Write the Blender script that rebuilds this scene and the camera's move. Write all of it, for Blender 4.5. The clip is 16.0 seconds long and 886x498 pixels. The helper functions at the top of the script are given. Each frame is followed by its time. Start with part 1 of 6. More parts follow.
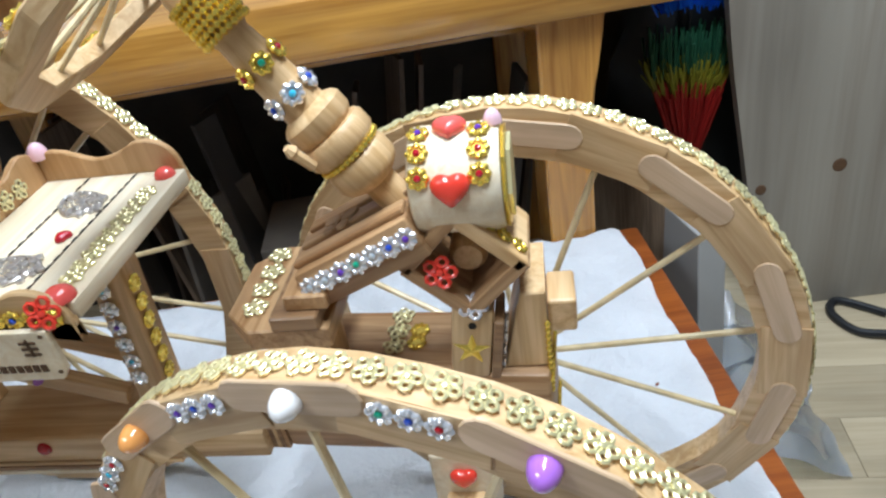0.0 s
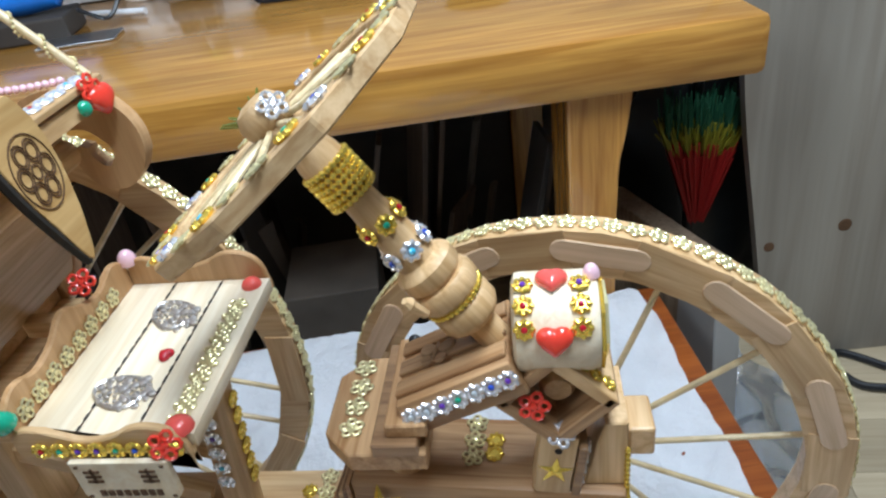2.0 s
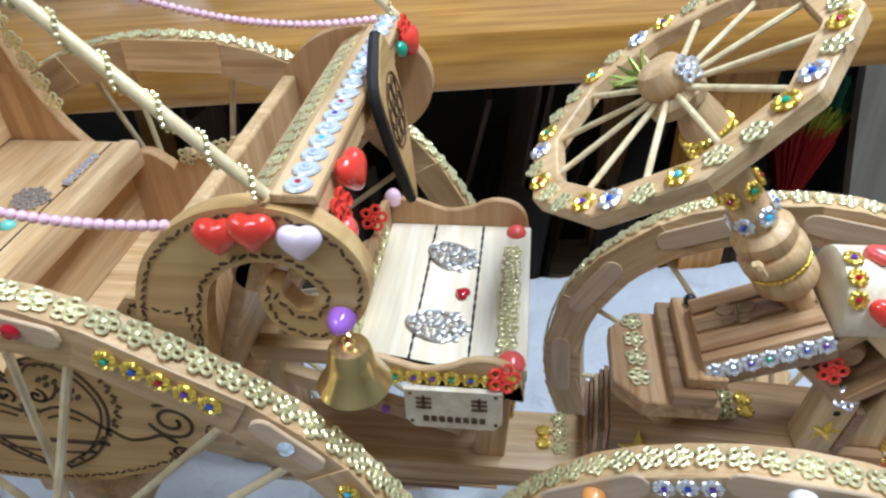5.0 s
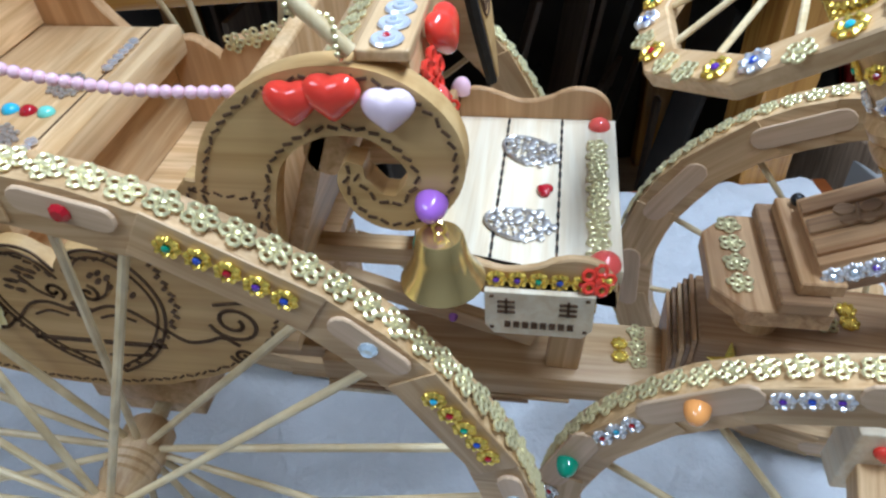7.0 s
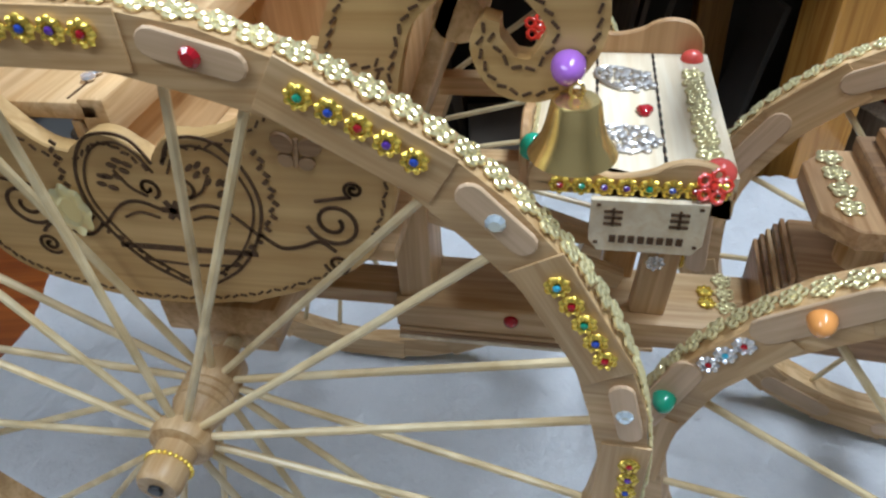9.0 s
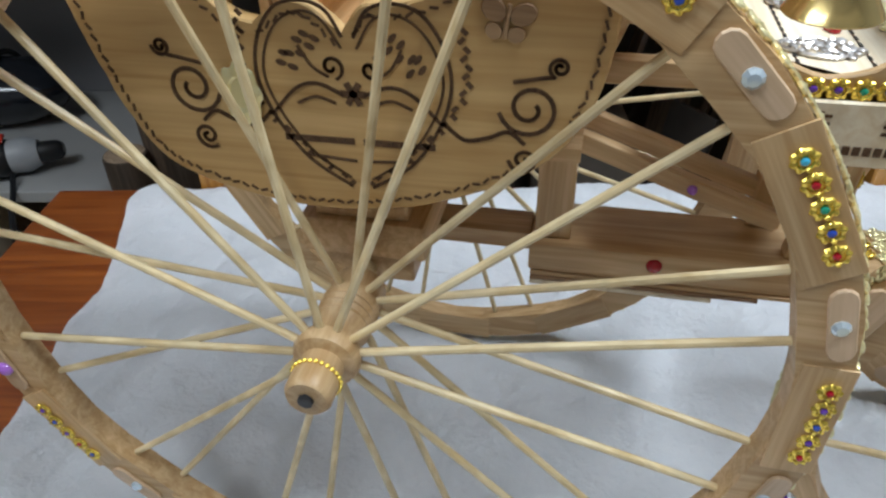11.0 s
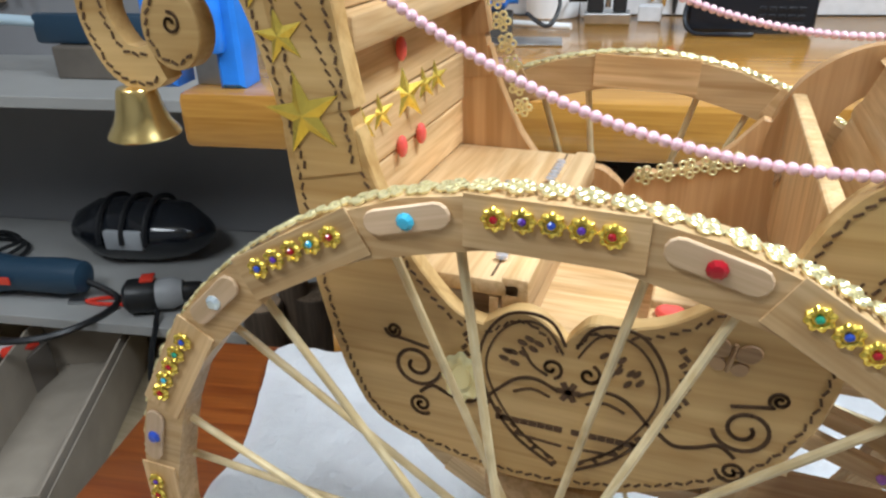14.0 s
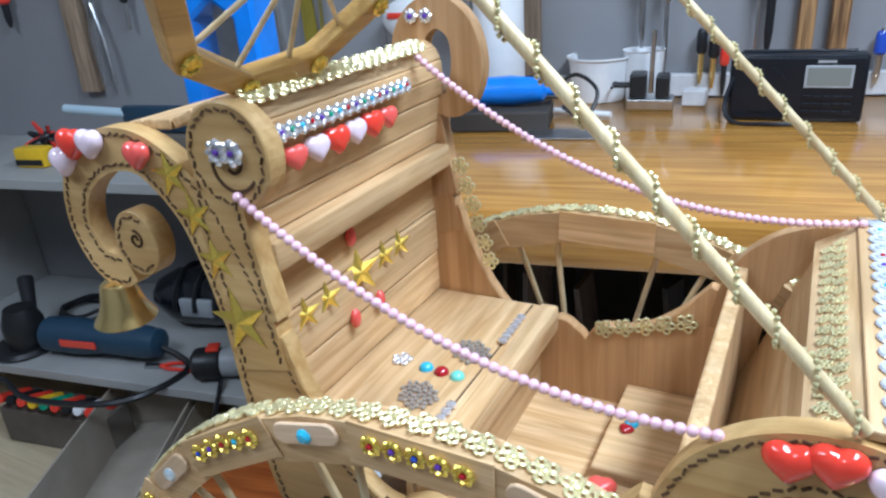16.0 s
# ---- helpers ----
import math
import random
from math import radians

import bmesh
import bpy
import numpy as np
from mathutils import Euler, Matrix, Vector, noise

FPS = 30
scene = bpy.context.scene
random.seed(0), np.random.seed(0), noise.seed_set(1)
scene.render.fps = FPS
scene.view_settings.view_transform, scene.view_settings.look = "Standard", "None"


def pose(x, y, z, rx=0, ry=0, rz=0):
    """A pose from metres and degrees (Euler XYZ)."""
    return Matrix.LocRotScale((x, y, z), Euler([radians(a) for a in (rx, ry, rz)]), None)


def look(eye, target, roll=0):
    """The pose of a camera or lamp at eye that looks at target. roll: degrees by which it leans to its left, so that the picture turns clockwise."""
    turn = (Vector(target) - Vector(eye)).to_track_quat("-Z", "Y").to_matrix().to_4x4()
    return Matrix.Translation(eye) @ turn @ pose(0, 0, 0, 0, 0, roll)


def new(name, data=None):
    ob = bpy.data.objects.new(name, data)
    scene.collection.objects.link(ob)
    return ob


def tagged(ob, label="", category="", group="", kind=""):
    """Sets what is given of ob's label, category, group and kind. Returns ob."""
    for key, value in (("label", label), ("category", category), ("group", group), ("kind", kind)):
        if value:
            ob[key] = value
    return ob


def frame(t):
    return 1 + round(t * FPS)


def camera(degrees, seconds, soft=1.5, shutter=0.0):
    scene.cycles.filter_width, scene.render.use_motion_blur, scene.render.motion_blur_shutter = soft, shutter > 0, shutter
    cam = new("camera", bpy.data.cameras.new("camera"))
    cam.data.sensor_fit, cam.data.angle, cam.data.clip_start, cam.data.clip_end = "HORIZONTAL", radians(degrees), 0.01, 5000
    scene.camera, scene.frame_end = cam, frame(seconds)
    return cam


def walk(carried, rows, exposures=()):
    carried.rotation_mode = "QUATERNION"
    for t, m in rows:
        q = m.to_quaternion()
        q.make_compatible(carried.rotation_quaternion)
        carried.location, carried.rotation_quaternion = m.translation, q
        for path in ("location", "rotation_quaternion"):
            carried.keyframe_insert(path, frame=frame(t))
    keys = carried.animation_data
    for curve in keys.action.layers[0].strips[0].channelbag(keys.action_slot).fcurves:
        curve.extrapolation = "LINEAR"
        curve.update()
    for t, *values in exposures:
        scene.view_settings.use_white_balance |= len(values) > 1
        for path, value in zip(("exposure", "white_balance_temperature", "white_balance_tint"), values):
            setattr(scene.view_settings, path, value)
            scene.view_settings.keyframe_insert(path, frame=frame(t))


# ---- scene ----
cam = camera(64.6, 16.0, soft=2.4)
BASE = Matrix(((0.98532, -0.15597, 0.06941, 0.5554), (0.09001, 0.82011, 0.56508, -0.1796), (-0.14506, -0.55054, 0.82211, 0.6081), (0, 0, 0, 1)))
ROWS = [
    (0.0, 0.0, 0.0, 0.0, 0.0, 0.0, -0.0),
    (0.5, -0.0061, 0.0111, 0.0293, -0.57, 1.08, -0.1),
    (1.0, -0.021, 0.0101, 0.0517, -0.9, 1.72, -0.61),
    (1.5, -0.0393, -0.0044, 0.0648, -0.69, 1.93, -0.67),
    (2.0, -0.066, -0.0282, 0.0713, -1.37, 0.95, -0.98),
    (2.5, -0.1174, -0.0481, 0.0772, -3.31, 1.85, -1.0),
    (3.0, -0.1644, -0.0612, 0.0761, -3.85, 1.45, -1.48),
    (3.5, -0.2003, -0.0704, 0.0702, -4.79, 1.25, -2.71),
    (4.0, -0.2297, -0.0679, 0.0631, -4.23, 0.56, -4.17),
    (6.5, -0.2963, -0.0001, 0.0468, -0.12, -8.05, -5.97),
    (7.0, -0.2991, 0.0012, 0.0313, -0.12, -8.87, -5.99),
    (7.5, -0.3025, 0.0009, 0.0143, -0.25, -9.06, -6.07),
    (8.0, -0.314, -0.001, -0.0045, 0.54, -8.12, -6.05),
    (10.5, -0.3928, 0.0238, -0.1041, 1.65, -4.28, -8.64),
    (11.0, -0.419, 0.0226, -0.1283, 2.0, -3.37, -9.55),
    (11.5, -0.4515, 0.0163, -0.1546, 2.43, -2.65, -10.73),
    (12.0, -0.4842, 0.0086, -0.1665, 2.32, -0.39, -11.82),
    (12.5, -0.5199, 0.0073, -0.1561, 2.51, 1.35, -11.71),
    (13.0, -0.5374, 0.0105, -0.1376, 2.56, 2.39, -10.98),
    (13.5, -0.5293, 0.0029, -0.1024, 4.53, 3.39, -11.31),
    (14.0, -0.5014, -0.0149, -0.0533, 8.8, 4.93, -13.98),
    (14.5, -0.478, -0.0237, -0.0159, 9.88, 5.62, -14.1),
    (15.0, -0.4696, -0.0374, 0.0065, 11.23, 5.98, -14.89),
    (15.5, -0.4535, -0.0446, 0.0306, 13.07, 6.5, -14.58),
    (16.0, -0.4188, -0.0479, 0.057, 16.47, 5.89, -15.27),
]
EXPOSURES = [
    (0.0, 0.30, 6250, 10), (0.5, 0.10, 6050, 10), (1.5, 0.12, 6150, 10), (2.5, 0.0, 6150, 10), (4.0, 0.02, 6050, 10), (6.5, -0.06, 5550, 10), (8.0, 0.0, 5800, 10), (10.5, 0.10, 6450, 10),
    (12.0, 0.33, 6500, 10), (13.0, 0.38, 6750, 10), (14.5, 0.46, 6450, 10), (15.3, 0.34, 6000, 10), (16.0, 0.22, 5700, 10),
]
walk(cam, [(t, BASE @ pose(x, y, z, 90 + pitch, roll, yaw)) for t, x, y, z, yaw, pitch, roll in ROWS], EXPOSURES)


# ---- light ----
world = bpy.data.worlds.new("room_air")
world.use_nodes = True
world.node_tree.nodes["Background"].inputs[0].default_value = (0.80, 0.88, 1.0, 1)
world.node_tree.nodes["Background"].inputs[1].default_value = 0.25
scene.world = world


def area_lamp(name, eye, target, sx, sy, power, color):
    d = bpy.data.lights.new(name, "AREA")
    d.shape, d.size, d.size_y, d.energy, d.color = "RECTANGLE", sx, sy, power, color
    ob = new(name, d)
    ob.matrix_world = look(eye, target)
    return ob


area_lamp("ceiling_tube_light_glow", (0.72, 0.22, 1.86), (0.30, 0.25, 0), 1.2, 0.30, 37, (0.88, 1.0, 1.12))
area_lamp("ceiling_tube_light_glow", (-0.85, -0.70, 1.86), (-0.3, 0.3, 0), 1.2, 0.30, 17, (0.90, 1.0, 1.10))


# ---- materials ----
def material(name, color, rough=0.5, metal=0.0, coat=0.0, trans=0.0, ior=1.45, spread=0.0, bump=0.0, bump_scale=200.0, mottle=0.0, mottle_scale=30.0):
    m = bpy.data.materials.new(name)
    m.use_nodes = True
    nt = m.node_tree
    b = nt.nodes["Principled BSDF"]
    b.inputs["Base Color"].default_value = (*color, 1)
    b.inputs["Roughness"].default_value = rough
    b.inputs["Metallic"].default_value = metal
    b.inputs["Coat Weight"].default_value = coat
    b.inputs["Coat Roughness"].default_value = 0.08
    b.inputs["Transmission Weight"].default_value = trans
    b.inputs["IOR"].default_value = ior
    tc = nt.nodes.new("ShaderNodeTexCoord")
    if spread or mottle:
        hsv = nt.nodes.new("ShaderNodeHueSaturation")
        hsv.inputs["Color"].default_value = (*color, 1)
        value = None
        if mottle:
            nz = nt.nodes.new("ShaderNodeTexNoise")
            nz.inputs["Scale"].default_value = mottle_scale
            nz.inputs["Detail"].default_value = 5
            nt.links.new(tc.outputs["Object"], nz.inputs["Vector"])
            mr = nt.nodes.new("ShaderNodeMapRange")
            mr.inputs[1].default_value, mr.inputs[2].default_value = 0.25, 0.75
            mr.inputs[3].default_value, mr.inputs[4].default_value = 1 - mottle, 1 + mottle
            nt.links.new(nz.outputs["Fac"], mr.inputs[0])
            value = mr.outputs[0]
        if spread:
            oi = nt.nodes.new("ShaderNodeObjectInfo")
            mr2 = nt.nodes.new("ShaderNodeMapRange")
            mr2.inputs[3].default_value, mr2.inputs[4].default_value = 1 - spread, 1 + spread
            nt.links.new(oi.outputs["Random"], mr2.inputs[0])
            if value is None:
                value = mr2.outputs[0]
            else:
                mu = nt.nodes.new("ShaderNodeMath")
                mu.operation = "MULTIPLY"
                nt.links.new(value, mu.inputs[0])
                nt.links.new(mr2.outputs[0], mu.inputs[1])
                value = mu.outputs[0]
        nt.links.new(value, hsv.inputs["Value"])
        nt.links.new(hsv.outputs[0], b.inputs["Base Color"])
    if bump:
        nb = nt.nodes.new("ShaderNodeTexNoise")
        nb.inputs["Scale"].default_value = bump_scale
        nb.inputs["Detail"].default_value = 4
        nt.links.new(tc.outputs["Object"], nb.inputs["Vector"])
        bp = nt.nodes.new("ShaderNodeBump")
        bp.inputs["Strength"].default_value = bump
        bp.inputs["Distance"].default_value = 0.002
        nt.links.new(nb.outputs["Fac"], bp.inputs["Height"])
        nt.links.new(bp.outputs[0], b.inputs["Normal"])
    return m


def wood(name, light, dark, along="x", rough=0.45, coat=0.0, spread=0.12, fine=1.0, knots=0.0):
    """Grain runs along one local axis: broad streaks, fine fibres and slow stains."""
    m = bpy.data.materials.new(name)
    m.use_nodes = True
    nt = m.node_tree
    b = nt.nodes["Principled BSDF"]
    b.inputs["Roughness"].default_value = rough
    b.inputs["Coat Weight"].default_value = coat
    b.inputs["Coat Roughness"].default_value = 0.12
    tc = nt.nodes.new("ShaderNodeTexCoord")
    oi = nt.nodes.new("ShaderNodeObjectInfo")
    off = nt.nodes.new("ShaderNodeVectorMath")
    off.operation = "MULTIPLY_ADD"
    comb = nt.nodes.new("ShaderNodeCombineXYZ")
    for k in range(3):
        nt.links.new(oi.outputs["Random"], comb.inputs[k])
    nt.links.new(comb.outputs[0], off.inputs[0])
    off.inputs[1].default_value = (3.7, 5.1, 7.3)
    nt.links.new(tc.outputs["Object"], off.inputs[2])

    def grain(slow, fast, detail, dist):
        mp = nt.nodes.new("ShaderNodeMapping")
        sc = [fast * fine] * 3
        sc["xyz".index(along)] = slow * fine
        mp.inputs["Scale"].default_value = sc
        nt.links.new(off.outputs[0], mp.inputs[0])
        n = nt.nodes.new("ShaderNodeTexNoise")
        n.inputs["Scale"].default_value = 1.0
        n.inputs["Detail"].default_value = detail
        n.inputs["Distortion"].default_value = dist
        nt.links.new(mp.outputs[0], n.inputs["Vector"])
        return n.outputs["Fac"]

    broad, fibre, stain = grain(7, 120, 3, 1.1), grain(22, 620, 4, 0.1), grain(8, 26, 2, 0.5)
    mix = nt.nodes.new("ShaderNodeMath")
    mix.operation = "MULTIPLY_ADD"
    nt.links.new(fibre, mix.inputs[0])
    mix.inputs[1].default_value = 0.35
    nt.links.new(broad, mix.inputs[2])
    ramp = nt.nodes.new("ShaderNodeValToRGB")
    ramp.color_ramp.elements[0].position, ramp.color_ramp.elements[0].color = 0.50, (*light, 1)
    ramp.color_ramp.elements[1].position, ramp.color_ramp.elements[1].color = 0.86, (*dark, 1)
    nt.links.new(mix.outputs[0], ramp.inputs[0])
    hsv = nt.nodes.new("ShaderNodeHueSaturation")
    mr = nt.nodes.new("ShaderNodeMapRange")
    mr.inputs[3].default_value, mr.inputs[4].default_value = 1 - spread, 1 + spread
    nt.links.new(oi.outputs["Random"], mr.inputs[0])
    mr2 = nt.nodes.new("ShaderNodeMapRange")
    mr2.inputs[1].default_value, mr2.inputs[2].default_value = 0.3, 0.7
    mr2.inputs[3].default_value, mr2.inputs[4].default_value = 0.80, 1.12
    nt.links.new(stain, mr2.inputs[0])
    mu = nt.nodes.new("ShaderNodeMath")
    mu.operation = "MULTIPLY"
    nt.links.new(mr.outputs[0], mu.inputs[0])
    nt.links.new(mr2.outputs[0], mu.inputs[1])
    nt.links.new(mu.outputs[0], hsv.inputs["Value"])
    nt.links.new(ramp.outputs[0], hsv.inputs["Color"])
    nt.links.new(hsv.outputs[0], b.inputs["Base Color"])
    bp = nt.nodes.new("ShaderNodeBump")
    bp.inputs["Strength"].default_value = 0.25
    bp.inputs["Distance"].default_value = 0.0006
    nt.links.new(fibre, bp.inputs["Height"])
    nt.links.new(bp.outputs[0], b.inputs["Normal"])
    return m


PINE_X = wood("pine_along", (0.71, 0.490, 0.262), (0.51, 0.305, 0.130), "x")
PINE_Y = wood("pine_across", (0.71, 0.490, 0.262), (0.51, 0.305, 0.130), "y")
PINE_Z = wood("pine_upright", (0.70, 0.480, 0.255), (0.50, 0.300, 0.125), "z")
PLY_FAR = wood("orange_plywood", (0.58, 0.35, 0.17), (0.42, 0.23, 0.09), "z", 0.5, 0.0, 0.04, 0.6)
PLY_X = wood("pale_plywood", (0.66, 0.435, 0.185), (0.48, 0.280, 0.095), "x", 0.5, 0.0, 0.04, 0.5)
TRAY_WOOD = wood("pale_tray_wood", (0.84, 0.74, 0.56), (0.74, 0.60, 0.40), "y", 0.45, 0.0, 0.04)
STICK = wood("ice_lolly_stick", (0.70, 0.50, 0.33), (0.56, 0.38, 0.22), "x", 0.45, 0.1, 0.12)
DOWEL = wood("bamboo_dowel", (0.80, 0.66, 0.40), (0.66, 0.49, 0.25), "z", 0.4, 0.1, 0.10)
OAK_X = wood("warm_brown_wood", (0.52, 0.32, 0.16), (0.30, 0.15, 0.06), "x")
OAK_Y = wood("warm_brown_wood_across", (0.54, 0.33, 0.16), (0.32, 0.16, 0.06), "y")
WALNUT = wood("brown_stained_wood", (0.36, 0.21, 0.10), (0.18, 0.09, 0.04), "x", 0.4, 0.1)
BENCH = wood("varnished_bench_pine", (0.60, 0.305, 0.062), (0.40, 0.175, 0.030), "x", 0.20, 0.7, 0.03, 0.45)
BENCH_LEG = wood("varnished_leg_pine", (0.58, 0.285, 0.060), (0.36, 0.15, 0.028), "z", 0.25, 0.5, 0.05, 0.5)
REDWOOD = wood("red_lacquered_wood", (0.37, 0.100, 0.018), (0.22, 0.048, 0.009), "x", 0.3, 0.5, 0.03, 0.5)
FLOOR = wood("vinyl_plank", (0.58, 0.48, 0.32), (0.48, 0.38, 0.24), "x", 0.45, 0.1, 0.1, 0.35)
RAWBOARD = wood("raw_pine_board", (0.31, 0.28, 0.228), (0.24, 0.208, 0.165), "z", 0.6, 0.0, 0.03, 0.16)
SCRAP = wood("offcut_wood", (0.30, 0.22, 0.15), (0.16, 0.11, 0.07), "z", 0.6, 0.0, 0.4)
GOLD = material("gold_plastic", (0.90, 0.66, 0.12), 0.24, 0.78, spread=0.12, mottle=0.10, mottle_scale=400)
PALEGOLD = material("pale_gold_plastic", (0.84, 0.77, 0.44), 0.28, 0.62, spread=0.14)
SILVER = material("silver_plastic", (0.88, 0.89, 0.92), 0.20, 0.72)
LACE = material("dull_silver_lace", (0.62, 0.59, 0.56), 0.36, 0.8, mottle=0.25, mottle_scale=500)
BRASS = material("brass_bell", (0.90, 0.68, 0.28), 0.20, 0.9, mottle=0.12, mottle_scale=60)
RED = material("red_plastic", (0.80, 0.055, 0.032), 0.12, 0, 0.6)
CORAL = material("coral_plastic", (0.80, 0.11, 0.09), 0.15, 0, 0.6)
LILAC = material("pale_lilac_plastic", (0.82, 0.66, 0.74), 0.15, 0, 0.6)
PEARL = material("pink_pearl", (0.86, 0.55, 0.62), 0.16, 0, 0.7)
WHITEPEARL = material("white_pearl", (0.86, 0.83, 0.80), 0.16, 0, 0.7)
PURPLE = material("purple_pearl", (0.42, 0.16, 0.62), 0.14, 0, 0.7)
ORANGE = material("orange_pearl", (0.85, 0.36, 0.10), 0.14, 0, 0.7)
GREEN = material("green_gem", (0.02, 0.34, 0.20), 0.1, 0, 0.7)
BLUE = material("blue_gem", (0.03, 0.08, 0.46), 0.08, 0, 0.7)
CYAN = material("turquoise_gem", (0.06, 0.48, 0.70), 0.08, 0, 0.7)
MINT = material("mint_gem", (0.20, 0.66, 0.55), 0.08, 0, 0.7)
RUBY = material("ruby_gem", (0.42, 0.01, 0.02), 0.07, 0, 0.7)
VIOLET = material("violet_gem", (0.12, 0.04, 0.36), 0.08, 0, 0.7)
ICE = material("clear_gem", (0.72, 0.84, 0.92), 0.06, 0.55, 0.7)
CHAR = material("charred_wood", (0.022, 0.018, 0.015), 0.8, mottle=0.4, mottle_scale=200)
BURN = material("burnt_line", (0.105, 0.055, 0.026), 0.7, mottle=0.4, mottle_scale=300)
BLACK = material("black_plastic", (0.015, 0.016, 0.018), 0.38, bump=0.1)
NAVY = material("navy_tool_plastic", (0.020, 0.050, 0.085), 0.4, spread=0.1, bump=0.1)
BLUEPLASTIC = material("bright_blue_plastic", (0.02, 0.21, 0.75), 0.3, 0, 0.2, mottle=0.15)
GREYPLASTIC = material("grey_plastic", (0.36, 0.38, 0.40), 0.4, mottle=0.1)
STEEL = material("brushed_steel", (0.55, 0.56, 0.57), 0.3, 1.0, mottle=0.15)
WHITEPLASTIC = material("white_plastic", (0.78, 0.79, 0.80), 0.35, mottle=0.05)
YELLOW = material("yellow_plastic", (0.80, 0.50, 0.02), 0.35, mottle=0.1)
GREYWHITE = material("dull_white_paint", (0.56, 0.56, 0.57), 0.5, mottle=0.12, mottle_scale=40)
SCREEN = material("lcd_glass", (0.20, 0.215, 0.20), 0.2)
CEILPAINT = material("bounce_white_ceiling", (0.80, 0.80, 0.79), 0.7, mottle=0.04, mottle_scale=5)
WALLPAINT = material("grey_wall_paint", (0.25, 0.25, 0.26), 0.7, mottle=0.06, mottle_scale=5, bump=0.15, bump_scale=90)
SHELFPAINT = material("shelf_paint", (0.36, 0.36, 0.35), 0.55, mottle=0.08, mottle_scale=8)
CARD = material("grey_cardboard", (0.33, 0.285, 0.23), 0.75, mottle=0.12, mottle_scale=14, bump=0.1)
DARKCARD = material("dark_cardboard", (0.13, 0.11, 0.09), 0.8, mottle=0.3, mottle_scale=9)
FLEECE = material("white_fleece", (0.92, 0.94, 0.96), 0.95, mottle=0.06, mottle_scale=14, bump=1.0, bump_scale=130)
# Near-black boards and offcuts: the shade under the bench is in these colours.
UNDERBOARD = material("shade_dark_hardboard", (0.045, 0.038, 0.032), 0.7, mottle=0.35, mottle_scale=9)
DARKSCRAP = wood("shade_dark_offcut_wood", (0.13, 0.09, 0.06), (0.06, 0.04, 0.026), "z", 0.6, 0.0, 0.5)
PLASTICBAG = material("cloudy_plastic_film", (0.72, 0.75, 0.78), 0.16, 0, 0.3, 0.8, 1.12, mottle=0.15, mottle_scale=18)


# ---- mesh helpers ----
def finish(name, bm, mat, smooth=False):
    bmesh.ops.recalc_face_normals(bm, faces=bm.faces)
    me = bpy.data.meshes.new(name)
    bm.to_mesh(me)
    bm.free()
    me.materials.append(mat)
    if smooth:
        me.polygons.foreach_set("use_smooth", [True] * len(me.polygons))
        me.set_sharp_from_angle(angle=radians(38))
    return me


def part(name, bm, mat, parent=None, label="", smooth=False, m=None):
    ob = new(name, finish(name, bm, mat, smooth))
    if parent is not None:
        ob.parent = parent
    if m is not None:
        ob.matrix_basis = m
    return tagged(ob, label)


def piece(name, mesh, parent, m, label=""):
    ob = new(name, mesh)
    ob.parent = parent
    ob.matrix_basis = m
    return tagged(ob, label)


def thing(name, label, category, loc=(0, 0, 0), group="", kind=""):
    ob = new(name)
    ob.location = loc
    ob.empty_display_size = 0.02
    return tagged(ob, label, category, group, kind)


def box(x0, x1, y0, y1, z0, z1, bevel=0.0, bm=None, m=None):
    bm = bm or bmesh.new()
    mat = Matrix.Translation(((x0 + x1) / 2, (y0 + y1) / 2, (z0 + z1) / 2)) @ Matrix.Diagonal((x1 - x0, y1 - y0, z1 - z0, 1))
    r = bmesh.ops.create_cube(bm, size=1, matrix=(m @ mat) if m is not None else mat)
    if bevel:
        edges = {e for v in r["verts"] for e in v.link_edges}
        bmesh.ops.bevel(bm, geom=list(edges), offset=bevel, segments=2, affect="EDGES", profile=0.5)
    return bm


def lathe(profile, seg=20, axis="z", bm=None, m=None):
    """profile: (radius, height) pairs turned about an axis."""
    bm = bm or bmesh.new()
    rings = []
    for r, h in profile:
        ring = []
        for k in range(seg):
            a = 2 * math.pi * k / seg
            c, s = r * math.cos(a), r * math.sin(a)
            p = {"z": (c, s, h), "y": (c, h, s), "x": (h, c, s)}[axis]
            ring.append(bm.verts.new(m @ Vector(p) if m is not None else p))
        rings.append(ring)
    for a, b in zip(rings, rings[1:]):
        for k in range(seg):
            bm.faces.new((a[k], a[(k + 1) % seg], b[(k + 1) % seg], b[k]))
    bm.faces.new(rings[0])
    bm.faces.new(rings[-1])
    return bm


def tube(points, radius, seg=8, bm=None, closed=False):
    """A round rod along points; radius may be one number or one for each point."""
    bm = bm or bmesh.new()
    pts = [Vector(p) for p in points]
    rad = radius if isinstance(radius, (list, tuple)) else [radius] * len(pts)
    rings, side = [], None
    for k, p in enumerate(pts):
        a = pts[k - 1] if k or closed else pts[0]
        b = pts[(k + 1) % len(pts)] if k < len(pts) - 1 or closed else pts[-1]
        d = (b - a).normalized()
        ref = side if side is not None else (Vector((0, 0, 1)) if abs(d.z) < 0.9 else Vector((1, 0, 0)))
        u = (ref - ref.dot(d) * d).normalized()
        side, w = u, d.cross(u)
        rings.append([bm.verts.new(p + rad[k] * (math.cos(2 * math.pi * j / seg) * u + math.sin(2 * math.pi * j / seg) * w)) for j in range(seg)])
    n = len(rings)
    for k in range(n if closed else n - 1):
        a, b = rings[k], rings[(k + 1) % n]
        for j in range(seg):
            bm.faces.new((a[j], a[(j + 1) % seg], b[(j + 1) % seg], b[j]))
    if not closed:
        bm.faces.new(rings[0])
        bm.faces.new(rings[-1])
    return bm


